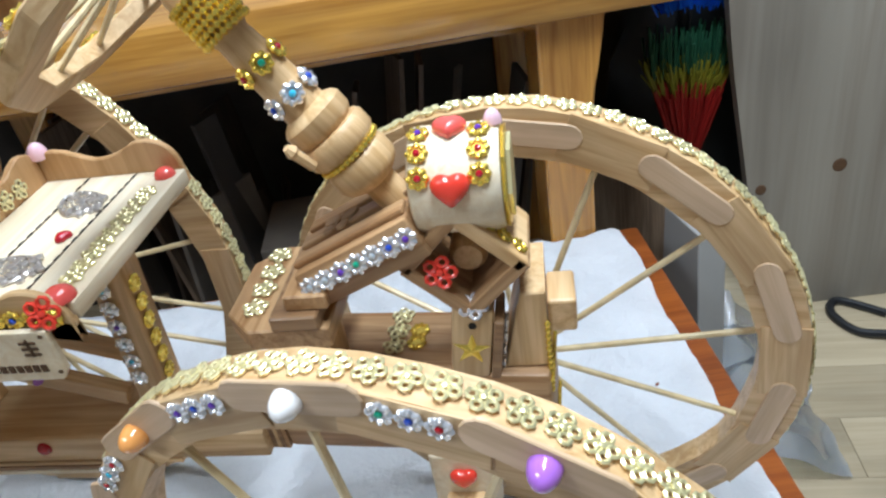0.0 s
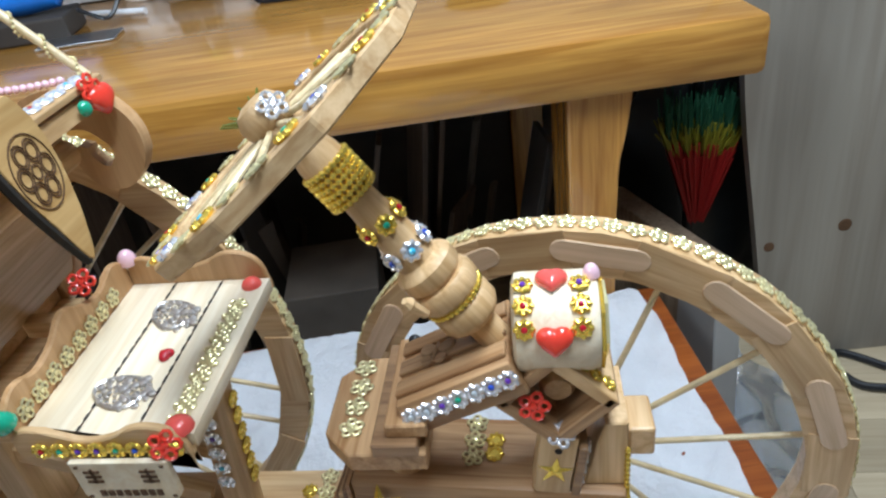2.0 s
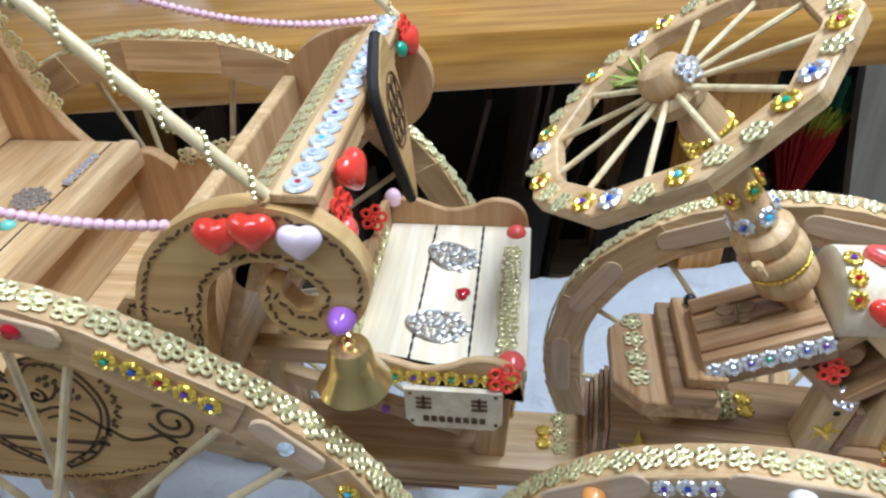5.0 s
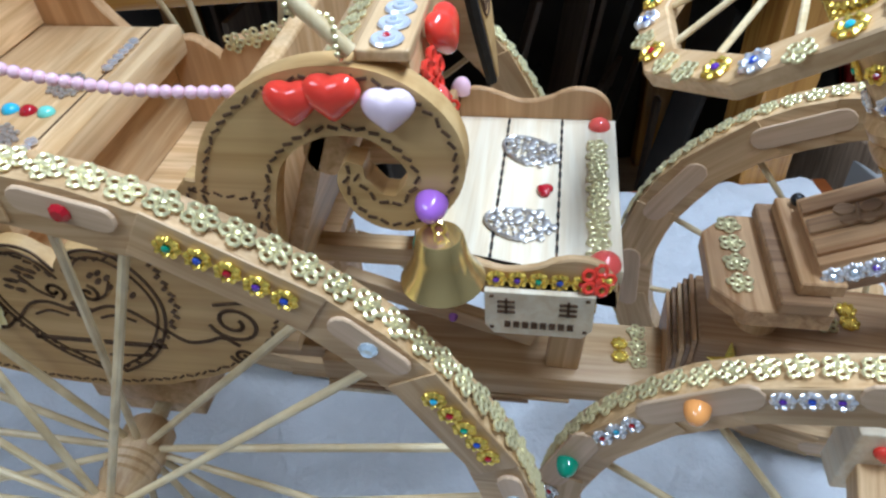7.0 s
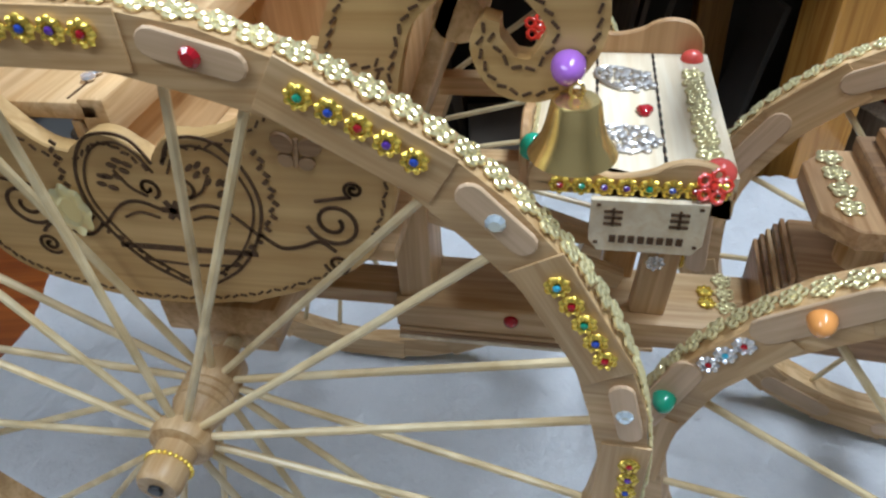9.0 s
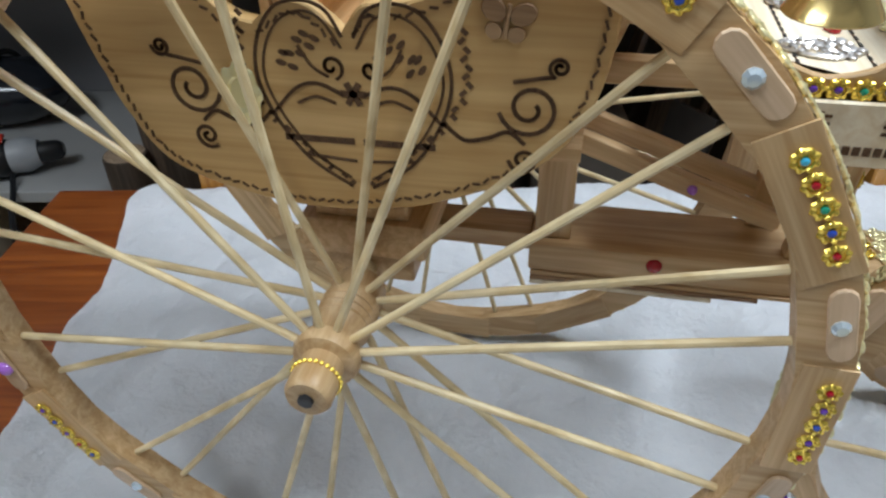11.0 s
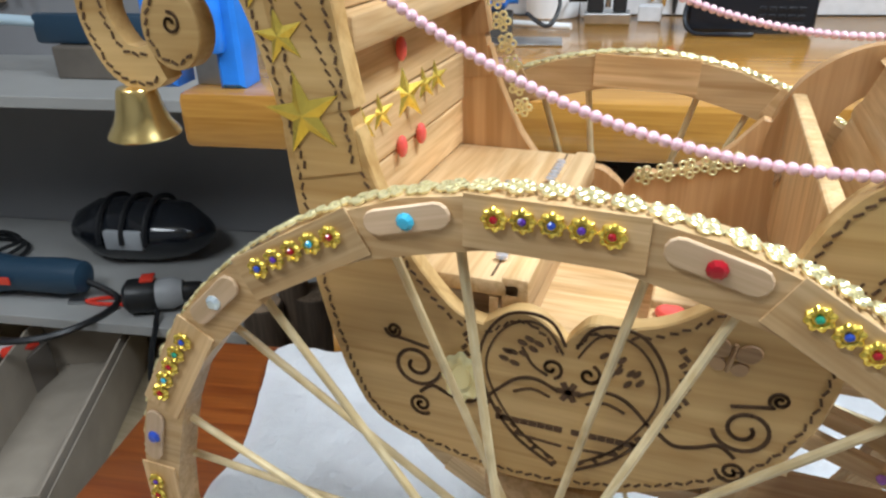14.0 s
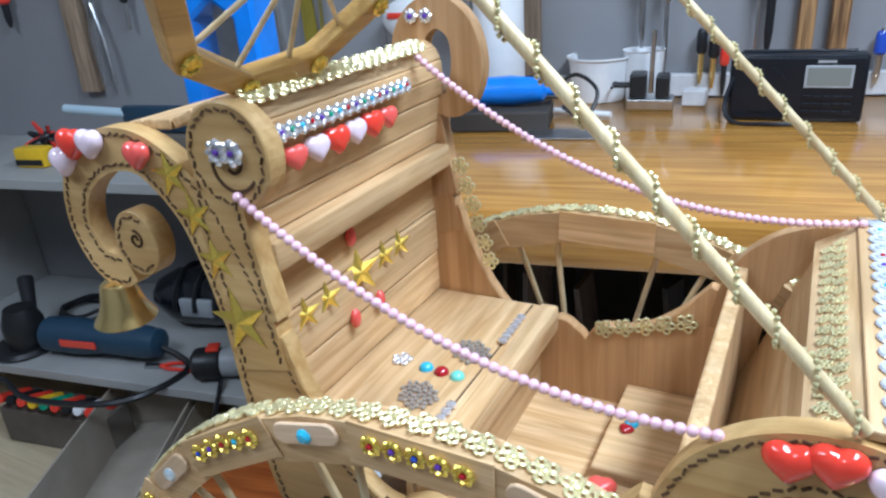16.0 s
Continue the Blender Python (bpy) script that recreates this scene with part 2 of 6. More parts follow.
def smooth_line(ctrl, step=6, closed=False):
    """A smooth curve through control points of any number of coordinates."""
    c = [np.array(p, float) for p in ctrl]
    n = len(c)
    out = []
    for k in range(n if closed else n - 1):
        p0, p1, p2, p3 = (c[(k + d) % n] if closed else c[min(max(k + d, 0), n - 1)] for d in (-1, 0, 1, 2))
        for j in range(step):
            t = j / step
            out.append(0.5 * (2 * p1 + (p2 - p0) * t + (2 * p0 - 5 * p1 + 4 * p2 - p3) * t * t + (3 * p1 - p0 - 3 * p2 + p3) * t**3))
    if not closed:
        out.append(c[-1])
    return out


def plate(outline, y0, y1, bevel=0.0012, bm=None):
    """A board with its outline in the x-z plane between two depths."""
    own = bm or bmesh.new()
    t = bmesh.new()
    a = [t.verts.new((p[0], y0, p[1])) for p in outline]
    f = t.faces.new(a)
    r = bmesh.ops.extrude_face_region(t, geom=[f])
    vs = [v for v in r["geom"] if isinstance(v, bmesh.types.BMVert)]
    for v in vs:
        v.co.y = y1
    if bevel:
        es = [e for e in t.edges if abs(e.verts[0].co.y - e.verts[1].co.y) < 1e-6]
        bmesh.ops.bevel(t, geom=es, offset=bevel, segments=1, affect="EDGES")
    me = bpy.data.meshes.new("tmp")
    t.to_mesh(me)
    t.free()
    own.from_mesh(me)
    bpy.data.meshes.remove(me)
    return own


def ribbon(ctrl, y0, y1, step=7, bm=None):
    """A curled board: control points (x, z, width) swept in the x-z plane."""
    pts = smooth_line(ctrl, step)
    left, right = [], []
    for k, p in enumerate(pts):
        d = pts[min(k + 1, len(pts) - 1)][:2] - pts[max(k - 1, 0)][:2]
        d = d / (np.linalg.norm(d) + 1e-9)
        nrm = np.array([-d[1], d[0]])
        left.append(p[:2] + nrm * p[2] / 2)
        right.append(p[:2] - nrm * p[2] / 2)
    bm = bm or bmesh.new()
    n = len(pts)
    g = [[bm.verts.new((q[0], y, q[1])) for q in side] for side in (left, right) for y in (y0, y1)]
    l0, l1, r0, r1 = g
    for k in range(n - 1):
        for a, b in ((l0, r0), (r0, r1), (r1, l1), (l1, l0)):
            bm.faces.new((a[k], b[k], b[k + 1], a[k + 1]))
    for k in (0, n - 1):
        bm.faces.new((l0[k], r0[k], r1[k], l1[k]))
    return bm


def stroke(points, y, width, bm, thick=0.0004):
    """A thin burnt line lying on the plane at depth y (front towards -y)."""
    pts = [np.array(p[:2], float) for p in points]
    for k in range(len(pts) - 1):
        d = pts[k + 1] - pts[k]
        ln = np.linalg.norm(d)
        if ln < 1e-6:
            continue
        d = d / ln
        nrm = np.array([-d[1], d[0]]) * width / 2
        a, b = pts[k] - d * width * 0.2, pts[k + 1] + d * width * 0.2
        q = [a + nrm, a - nrm, b - nrm, b + nrm]
        f = [bm.verts.new((p[0], y - thick, p[1])) for p in q]
        bk = [bm.verts.new((p[0], y + thick, p[1])) for p in q]
        bm.faces.new(f)
        for j in range(4):
            bm.faces.new((f[j], f[(j + 1) % 4], bk[(j + 1) % 4], bk[j]))
    return bm


def ball(r, bm=None, loc=(0, 0, 0), sub=2, scale=(1, 1, 1)):
    bm = bm or bmesh.new()
    bmesh.ops.create_icosphere(bm, subdivisions=sub, radius=r, matrix=Matrix.Translation(loc) @ Matrix.Diagonal((*scale, 1)))
    return bm


# ornaments lie in their local x-y plane and stand up along +z
def flower_mesh(name, d, mat, petals=5, hole=0.45, seg=7):
    bm = bmesh.new()
    r = d * 0.2
    for k in range(petals):
        a = 2 * math.pi * k / petals
        c = Vector((math.cos(a), math.sin(a), 0)) * d * 0.29
        ring = [c + Vector((math.cos(b), math.sin(b), 0)) * r * 0.72 + Vector((0, 0, d * 0.07)) for b in (2 * math.pi * j / seg for j in range(seg))]
        tube(ring, r * 0.32, 5, bm, True)
    ball(d * 0.12, bm, (0, 0, d * 0.1), 1, (1, 1, 0.7))
    return finish(name, bm, mat, True)


def setting_mesh(name, d, mat):
    """A cup with a scalloped rim that holds a gem."""
    bm = bmesh.new()
    rings = []
    for q, h in ((0.40, 0.0), (0.47, 0.10), (0.40, 0.20), (0.28, 0.21), (0.22, 0.13)):
        ring = []
        for k in range(40):
            a = 2 * math.pi * k / 40
            bump = abs(math.cos(4 * a))
            w = q * (0.84 + 0.22 * bump) if q > 0.3 else q
            ring.append(bm.verts.new((d * w * math.cos(a), d * w * math.sin(a), d * h * (0.7 + 0.4 * bump if 0.05 < h < 0.205 else 1))))
        rings.append(ring)
    for a, b in zip(rings, rings[1:]):
        for k in range(40):
            bm.faces.new((a[k], a[(k + 1) % 40], b[(k + 1) % 40], b[k]))
    bm.faces.new(rings[-1])
    return finish(name, bm, mat, True)


def gem_mesh(name, d, mat, seg=8):
    bm = lathe([(d * 0.5, 0), (d * 0.5, d * 0.1), (d * 0.3, d * 0.3), (d * 0.02, d * 0.32)], seg)
    return finish(name, bm, mat)


def dome_mesh(name, d, mat, h=0.42):
    bm = lathe([(d * 0.5 * math.cos(a), d * h * math.sin(a)) for a in (0, 0.25, 0.55, 0.9, 1.2, 1.45)], 16)
    return finish(name, bm, mat, True)


def heart_mesh(name, d, mat, h=0.34):
    bm = bmesh.new()
    n = 28
    rings = []
    for s, z in ((0.92, 0), (1.0, 0.22), (0.98, 0.42), (0.90, 0.64), (0.74, 0.83), (0.50, 0.95), (0.22, 1.0)):
        ring = []
        for k in range(n):
            t = 2 * math.pi * k / n
            x = 16 * math.sin(t) ** 3 / 33
            y = (13 * math.cos(t) - 5 * math.cos(2 * t) - 2 * math.cos(3 * t) - math.cos(4 * t) + 2.5) / 33
            # softened towards a round pad
            x = 0.55 * x + 0.45 * 0.44 * math.sin(t)
            y = 0.55 * y * 0.92 + 0.45 * 0.46 * math.cos(t)
            ring.append(bm.verts.new((x * d * s, y * d * s, z * d * h)))
        rings.append(ring)
    for a, b in zip(rings, rings[1:]):
        for k in range(n):
            bm.faces.new((a[k], a[(k + 1) % n], b[(k + 1) % n], b[k]))
    bm.faces.new(rings[-1])
    return finish(name, bm, mat, True)


def star_mesh(name, d, mat, h=0.075):
    bm = bmesh.new()
    ring = [bm.verts.new((math.cos(a) * r, math.sin(a) * r, 0)) for a, r in ((math.pi / 2 + math.pi * k / 5, d * (0.5 if k % 2 == 0 else 0.185)) for k in range(10))]
    top = bm.verts.new((0, 0, d * h))
    for k in range(10):
        bm.faces.new((ring[k], ring[(k + 1) % 10], top))
    bm.faces.new(ring)
    return finish(name, bm, mat)


def butterfly_mesh(name, d, mat):
    bm = bmesh.new()
    for sx in (-1, 1):
        for cx, cy, rx, ry in ((0.26, 0.16, 0.25, 0.2), (0.2, -0.2, 0.17, 0.15)):
            lathe([(1, 0), (0.9, 0.05)], 12, "z", bm, Matrix.Translation((sx * cx * d, cy * d, 0)) @ Matrix.Rotation(sx * 0.6, 4, "Z") @ Matrix.Diagonal((rx * d, ry * d, d, 1)))
    tube([(0, -0.3 * d, 0.03 * d), (0, 0.3 * d, 0.03 * d)], 0.05 * d, 6, bm)
    return finish(name, bm, mat, True)


def facing(loc, normal, up=(0, 0, 1), turn=0.0):
    """A pose whose z axis is the normal and whose y axis is as near to up as can be."""
    n = Vector(normal).normalized()
    u = Vector(up)
    u = (u - u.dot(n) * n)
    u = u.normalized() if u.length > 1e-4 else n.orthogonal().normalized()
    x = u.cross(n)
    m = Matrix((x, u, n)).transposed().to_4x4()
    return Matrix.Translation(loc) @ m @ Matrix.Rotation(turn, 4, "Z")


FLOWER = flower_mesh("flower_trim", 0.0170, PALEGOLD)
FLOWER_S = flower_mesh("flower_trim", 0.0155, PALEGOLD)
FLOWER_SILVER = flower_mesh("silver_flower", 0.017, SILVER)
CUP_GOLD = setting_mesh("gem_cup", 0.0126, GOLD)
CUP_SILVER = setting_mesh("gem_cup", 0.0132, SILVER)
SMALL = {k: gem_mesh("gem", 0.0039, v) for k, v in dict(red=RUBY, blue=BLUE, violet=VIOLET, green=GREEN, cyan=CYAN, ice=ICE).items()}
BIG = {k: dome_mesh("gem", 0.011, v) for k, v in dict(red=RUBY, blue=BLUE, violet=PURPLE, green=GREEN, cyan=CYAN, ice=ICE, white=WHITEPEARL, orange=ORANGE, mint=MINT).items()}
FACET = {k: gem_mesh("gem", 0.0090, v, 10) for k, v in dict(red=RUBY, blue=BLUE, ice=ICE, cyan=CYAN).items()}
PEARLS = {k: dome_mesh("pearl", 0.0145, v, 0.75) for k, v in dict(white=WHITEPEARL, purple=PURPLE, orange=ORANGE, green=GREEN, pink=PEARL).items()}
HEART_RED = heart_mesh("red_heart", 0.026, RED)
HEART_CORAL = heart_mesh("coral_heart", 0.022, CORAL)
HEART_LILAC = heart_mesh("lilac_heart", 0.024, LILAC)
HEART_RUBY = heart_mesh("ruby_heart", 0.0125, RUBY)
SEQUIN = finish("sequin", lathe([(0.0072, 0), (0.0079, 0.0010), (0.0070, 0.0021), (0.0042, 0.0016), (0.0036, 0.0028), (0.0004, 0.0030)], 14), material("iridescent_white_plastic", (0.78, 0.82, 0.90), 0.18, 0.45, 0.5), True)
STAR_BIG = star_mesh("gold_star", 0.046, GOLD)
STAR = star_mesh("gold_star", 0.022, GOLD)
BUTTERFLY = butterfly_mesh("butterfly", 0.026, wood("scorched_veneer", (0.40, 0.25, 0.13), (0.24, 0.13, 0.06), "x", 0.6))
REDFLOWER = flower_mesh("red_flower", 0.021, RED)
SPOKE = finish("spoke", lathe([(0.0025, 0), (0.0025, 1)], 8), DOWEL, True)


# ---- setting ----
BX = Matrix.Translation((0.1, 0.632, 0)) @ Matrix.Rotation(radians(10.0), 4, "Z")


def room():
    z0, z1 = -0.36, 1.92
    fl = part("floor", box(-2.4, 2.4, -1.8, 2.4, z0 - 0.05, z0 - 0.004), FLOOR)
    tagged(fl, "brown wood-look vinyl plank floor", "floor", kind="structure")
    # These three walls are out of view, added to close the room.
    for name, b in (("wall_south", (-2.4, 2.4, -1.8, -1.7)), ("wall_west", (-2.4, -2.3, -1.7, 0.9)), ("wall_east", (2.3, 2.4, -1.7, 1.62))):
        tagged(part(name, box(*b, z0 - 0.004, z1), WALLPAINT), "unseen grey wall added to close the room", "wall", kind="structure")
    tagged(part("wall_north", box(-2.55, 2.45, 0.745, 0.85, z0 - 0.004, z1), WALLPAINT, m=BX), "plain grey painted wall behind the bench", "wall", kind="structure")
    # Unseen ceiling, kept white so metal parts have something bright to reflect.
    tagged(part("ceiling", box(-2.4, 2.4, -1.8, 1.72, z1 + 0.003, z1 + 0.06), CEILPAINT), "unseen white ceiling added to bounce light", "ceiling", kind="structure")
    # planks nearest to the table
    mesh = finish("plank", box(-0.451, 0.451, -0.0592, 0.0592, -0.004, 0.004, 0.0005), FLOOR)
    for j in range(14):
        for i in range(2):
            piece("plank", mesh, fl, Matrix.Translation((0.55 + 0.903 * i - (0.4 if j % 2 else 0), -0.1 + 0.119 * j, z0)))


room()


def low_table():
    t = thing("low_table", "low red-brown lacquered wooden table under a cloth", "table", (0.1, 0.3, -0.36))
    m = Matrix.Translation((-0.1, -0.3, 0.36)) @ TX
    part("tabletop", box(-0.715, 0.668, -1.0, 0.0, -0.045, -0.012, 0.006), REDWOOD, t, smooth=True, m=m)
    leg = finish("leg", box(-0.03, 0.03, -0.03, 0.03, -0.36, -0.046, 0.004), REDWOOD)
    for x in (-0.66, 0.61):
        for y in (-0.94, -0.06):
            piece("leg", leg, t, m @ Matrix.Translation((x, y, 0)))


TX = Matrix.Translation((0.03, 0.650, 0)) @ Matrix.Rotation(radians(10.5), 4, "Z")
low_table()


def cloth():
    bm = bmesh.new()
    nx, ny = 150, 130
    grid = []
    for i in range(nx + 1):
        row = []
        for j in range(ny + 1):
            u, v = i / nx, j / ny
            xl = float(np.interp(v, (0, 0.3, 0.47, 0.66, 0.72, 0.90, 0.94, 1.0), (-0.50, -0.525, -0.531, -0.549, -0.534, -0.572, -0.568, -0.49))) + 0.010 * noise.noise((v * 11, 3, 0))
            xr = 0.635 + 0.007 * noise.noise((v * 10, 7, 0)) - 0.05 * max(0, v - 0.93) / 0.07
            yb = -0.97 + 0.01 * noise.noise((u * 9, 1, 0))
            yt = 0.004 + 0.016 * noise.noise((u * 11, 5, 0)) + 0.05 * math.sin(u * 2.6) + 0.06 * max(0, u - 0.72) + 0.045 * max(0, 1 - abs(u - 0.05) / 0.12)
            lx, ly = xl + (xr - xl) * u, yb + (yt - yb) * v
            x, y = (TX @ Vector((lx, ly, 0))).xy
            fold = 0.5 + 0.5 * noise.noise((x * 6.5 + y * 3, y * 7 - x * 2, 0.3))
            ridge = max(0, 1 - abs(noise.noise((x * 4.2 + 2, y * 3.1 + 0.4 * x, 1.7))) * 5)
            z = -0.011 + 0.010 * fold + 0.008 * ridge + 0.0034 * noise.noise((x * 62, y * 62, 0)) + 0.0045 * noise.noise((x * 23 + 4, y * 19, 2.0))
            if ly > -0.01:
                z -= 1.6 * (ly + 0.01)
            edge = min(u, 1 - u, v, 1 - v)
            z += 0.010 * max(0, 1 - edge / 0.03) * (0.5 + 0.5 * noise.noise((x * 14, y * 14, 5)))
            row.append(bm.verts.new((x, y, z)))
        grid.append(row)
    for i in range(nx):
        for j in range(ny):
            bm.faces.new((grid[i][j], grid[i + 1][j], grid[i + 1][j + 1], grid[i][j + 1]))
    bmesh.ops.solidify(bm, geom=bm.faces[:], thickness=0.004)
    c = part("cloth", bm, FLEECE, smooth=True)
    tagged(c, "white fluffy fleece cloth spread over the table", "cloth")


cloth()


def workbench():
    t = thing("workbench", "heavy varnished yellow pine workbench with thick rounded top", "workbench", (0.1, 0.95, -0.36))
    m = Matrix.Translation((-0.1, -0.95, 0.36)) @ BX
    part("bench_top", box(-0.735, 0.725, 0, 0.72, 0.334, 0.416, 0.013), BENCH, t, smooth=True, m=m)
    part("apron", box(-0.55, 0.55, 0.20, 0.225, 0.27, 0.333), BENCH, t, m=m)
    leg = bmesh.new()
    out = smooth_line([(0.055, 0.333), (0.05, 0.29), (0.038, 0.2), (0.034, 0.05), (0.04, -0.15), (0.05, -0.359)], 4)
    poly = [(p[0], p[1]) for p in out] + [(-0.035, -0.359), (-0.035, 0.333)]
    plate(poly, 0.0, 0.11, 0.003, leg)
    mesh = finish("leg", leg, BENCH_LEG)
    for x, y, s in ((0.50, 0.03, 1), (0.50, 0.56, 1), (-0.52, 0.03, -1), (-0.52, 0.56, -1)):
        piece("leg", mesh, t, m @ Matrix.Translation((x, y, 0)) @ (Matrix.Rotation(math.pi, 4, "Z") @ Matrix.Translation((0, -0.11, 0)) if s < 0 else Matrix()))


workbench()


# ---- the carriage ----
carriage = thing("model_carriage", "handmade pale wooden carriage with gold trim and gems on white cloth", "model carriage")
YN, YF, YM = 0.038, 0.279, 0.157
GEMCYCLE = ["red", "red", "blue", "violet", "green", "blue", "red", "violet", "cyan"]


def wheel(name, m, radius, inner, n, first, depth, spokes, gems, cups, per, flower_step, big, label, even=0, lift=0.0, sticks=True):
    """Polygon rim of n blocks with a lolly stick over each joint, flower trim round the tread, dowel spokes and a turned hub.
    Joints lie even degrees apart from the first on, and the last few share what is left of the turn."""
    step = 2 * math.pi / n
    even = radians(even) if even else step
    most = n - 3
    joint = [radians(first) + (even * k if k <= most else even * most + (2 * math.pi - even * most) * (k - most) / 3) for k in range(n + 1)]
    bm = bmesh.new()
    seg = []
    for k in range(n):
        for j in range(4):
            a = joint[k] + (joint[k + 1] - joint[k]) * j / 4
            flat = 1.0 - 0.006 * (1 - abs(j - 2) / 2)
            seg.append((a, radius * flat, inner * (1 + 0.012 * (1 - abs(j - 2) / 2))))
    loops = [[bm.verts.new((math.cos(a) * r, y, math.sin(a) * r)) for a, ro, ri in seg for r in ((ro, ri)[w],)] for w, y in ((0, 0.0), (0, depth), (1, depth), (1, 0.0))]
    cnt = len(seg)
    for k in range(cnt):
        for w in range(4):
            a, b = loops[w], loops[(w + 1) % 4]
            bm.faces.new((a[k], a[(k + 1) % cnt], b[(k + 1) % cnt], b[k]))
    rim = part(name, bm, PINE_X, carriage, label, m=m)
    mid = (radius + inner) / 2
    wide = (radius - inner)
    row = mid + lift
    # one lap joint piece at each corner of the rim
    stick_len, sw = (0.044, 0.0130) if n == 12 else (0.072, 0.0185)
    pts = []
    for s in (1, -1):
        for j in range(7):
            a = -math.pi / 2 + math.pi * j / 6
            pts.append((s * (stick_len / 2 - sw / 2 + math.cos(a) * sw / 2), s * math.sin(a) * sw / 2))
    st = plate(pts, -0.0026, -0.0001, 0.0006)
    stick = finish("joint_stick", st, STICK)
    lap = finish("rim_block", box(-step * mid * 0.30, step * mid * 0.30, -0.0014, -0.0001, -wide * 0.46, wide * 0.46, 0.0004), PINE_X)
    for k in range(n):
        a, middle = joint[k], (joint[k] + joint[k + 1]) / 2
        rot = Matrix.Rotation(-(a - math.pi / 2), 4, "Y")
        if sticks:
            piece("joint_stick", stick, rim, rot @ Matrix.Translation((0, 0, row * 1.003)))
        rot2 = Matrix.Rotation(-(middle - math.pi / 2), 4, "Y")
        piece("rim_block", lap, rim, rot2 @ Matrix.Translation((0, 0, mid * 0.998)))
        if gems:
            g = gems[k % len(gems)]
            p = Vector((math.cos(a) * row, -0.0026, math.sin(a) * row))
            if big == "pearl":
                piece("pearl", PEARLS[g], rim, facing(p, (0, -1, 0)))
            else:
                piece("gem", FACET[g] if g in FACET else BIG[g], rim, facing(p, (0, -1, 0), turn=k))
            for j in range(per):
                b = middle + (j - (per - 1) / 2) * 0.0126 / row
                mm = facing((math.cos(b) * row, -0.0016, math.sin(b) * row), (0, -1, 0), turn=b)
                piece("gem_cup", cups, rim, mm)
                piece("gem", SMALL[GEMCYCLE[(k * per + j * 2) % 9]], rim, mm @ Matrix.Translation((0, 0, 0.0021)))
    count = int(2 * math.pi * radius / flower_step)
    for k in range(count):
        a = 2 * math.pi * k / count
        r = radius * 0.9985
        piece("flower_trim", FLOWER, rim, facing((math.cos(a) * r, depth * 0.5, math.sin(a) * r), (math.cos(a), 0, math.sin(a)), (0, 1, 0), 0.3 * (k % 5)))
    return rim


def put_spokes(rim, ends, hub_r, y_hub, inner, y_rim, hub=Vector()):
    for a in ends:
        a = radians(a)
        p = hub + Vector((math.cos(a) * hub_r, y_hub, math.sin(a) * hub_r))
        e = Vector((math.cos(a) * (inner + 0.002), y_rim, math.sin(a) * (inner + 0.002)))
        d = e - p
        mm = Matrix.Translation(p) @ d.to_track_quat("Z", "Y").to_matrix().to_4x4() @ Matrix.Diagonal((1, 1, d.length, 1))
        piece("spoke", SPOKE, rim, mm)


RR, RI = 0.268, 0.2395
for name, y, gem in (("rear_wheel", 0.0, 1), ("rear_wheel", 0.302, 0)):
    off = Vector((-0.003, 0, 0.005)) if gem else Vector((-0.011, 0, 0.003))
    hub_at = Matrix.Translation(off)
    w = wheel(name, Matrix.Translation(Vector((0, y, 0.270)) - off), RR, RI, 12, 13.8, 0.018, 24, ["ice", "ice", "red", "cyan", "ice", "blue", "violet"] if gem else None, CUP_GOLD, 5, 0.0154, "gem",
              "large pale wooden spoked wheel with gold flower trim" + (" and gem studs" if gem else ""), lift=0.0038 if gem else 0.0, sticks=bool(gem))
    put_spokes(w, [13.5 + 30 * k - 4 for k in range(12)], 0.014, -0.008, RI, 0.010, off)
    put_spokes(w, [13.5 + 30 * k + 5.5 for k in range(12)], 0.013, 0.034, RI, 0.016, off)
    if gem:
        part("hub", lathe([(0.013, 0.055), (0.017, 0.05), (0.018, 0.03), (0.0165, 0.027), (0.018, 0.024), (0.0165, 0.021), (0.018, 0.018), (0.0165, 0.015), (0.0175, 0.012), (0.014, 0.004), (0.014, -0.003), (0.019, -0.006), (0.020, -0.012), (0.0185, -0.016), (0.0125, -0.018), (0.0125, -0.027), (0.0135, -0.030), (0.0135, -0.041), (0.0115, -0.044)], 24, "y"), PINE_Y, w, "turned wooden hub", True, hub_at)
        bm = bmesh.new()
        for k in range(26):
            a = 2 * math.pi * k / 26
            ball(0.0016, bm, (math.cos(a) * 0.0138, -0.0285, math.sin(a) * 0.0138), 1)
        part("hub_chain", bm, GOLD, w, "gold bead chain", True, hub_at)
        part("axle_screw", lathe([(0.0045, -0.0439), (0.0045, -0.046), (0.003, -0.0462)], 8, "y"), BLACK, w, "black screw head", m=hub_at)
    else:
        part("hub", lathe([(0.014, 0.055), (0.018, 0.05), (0.018, -0.01), (0.014, -0.016)], 20, "y"), PINE_Y, w, "turned wooden hub", True, hub_at)

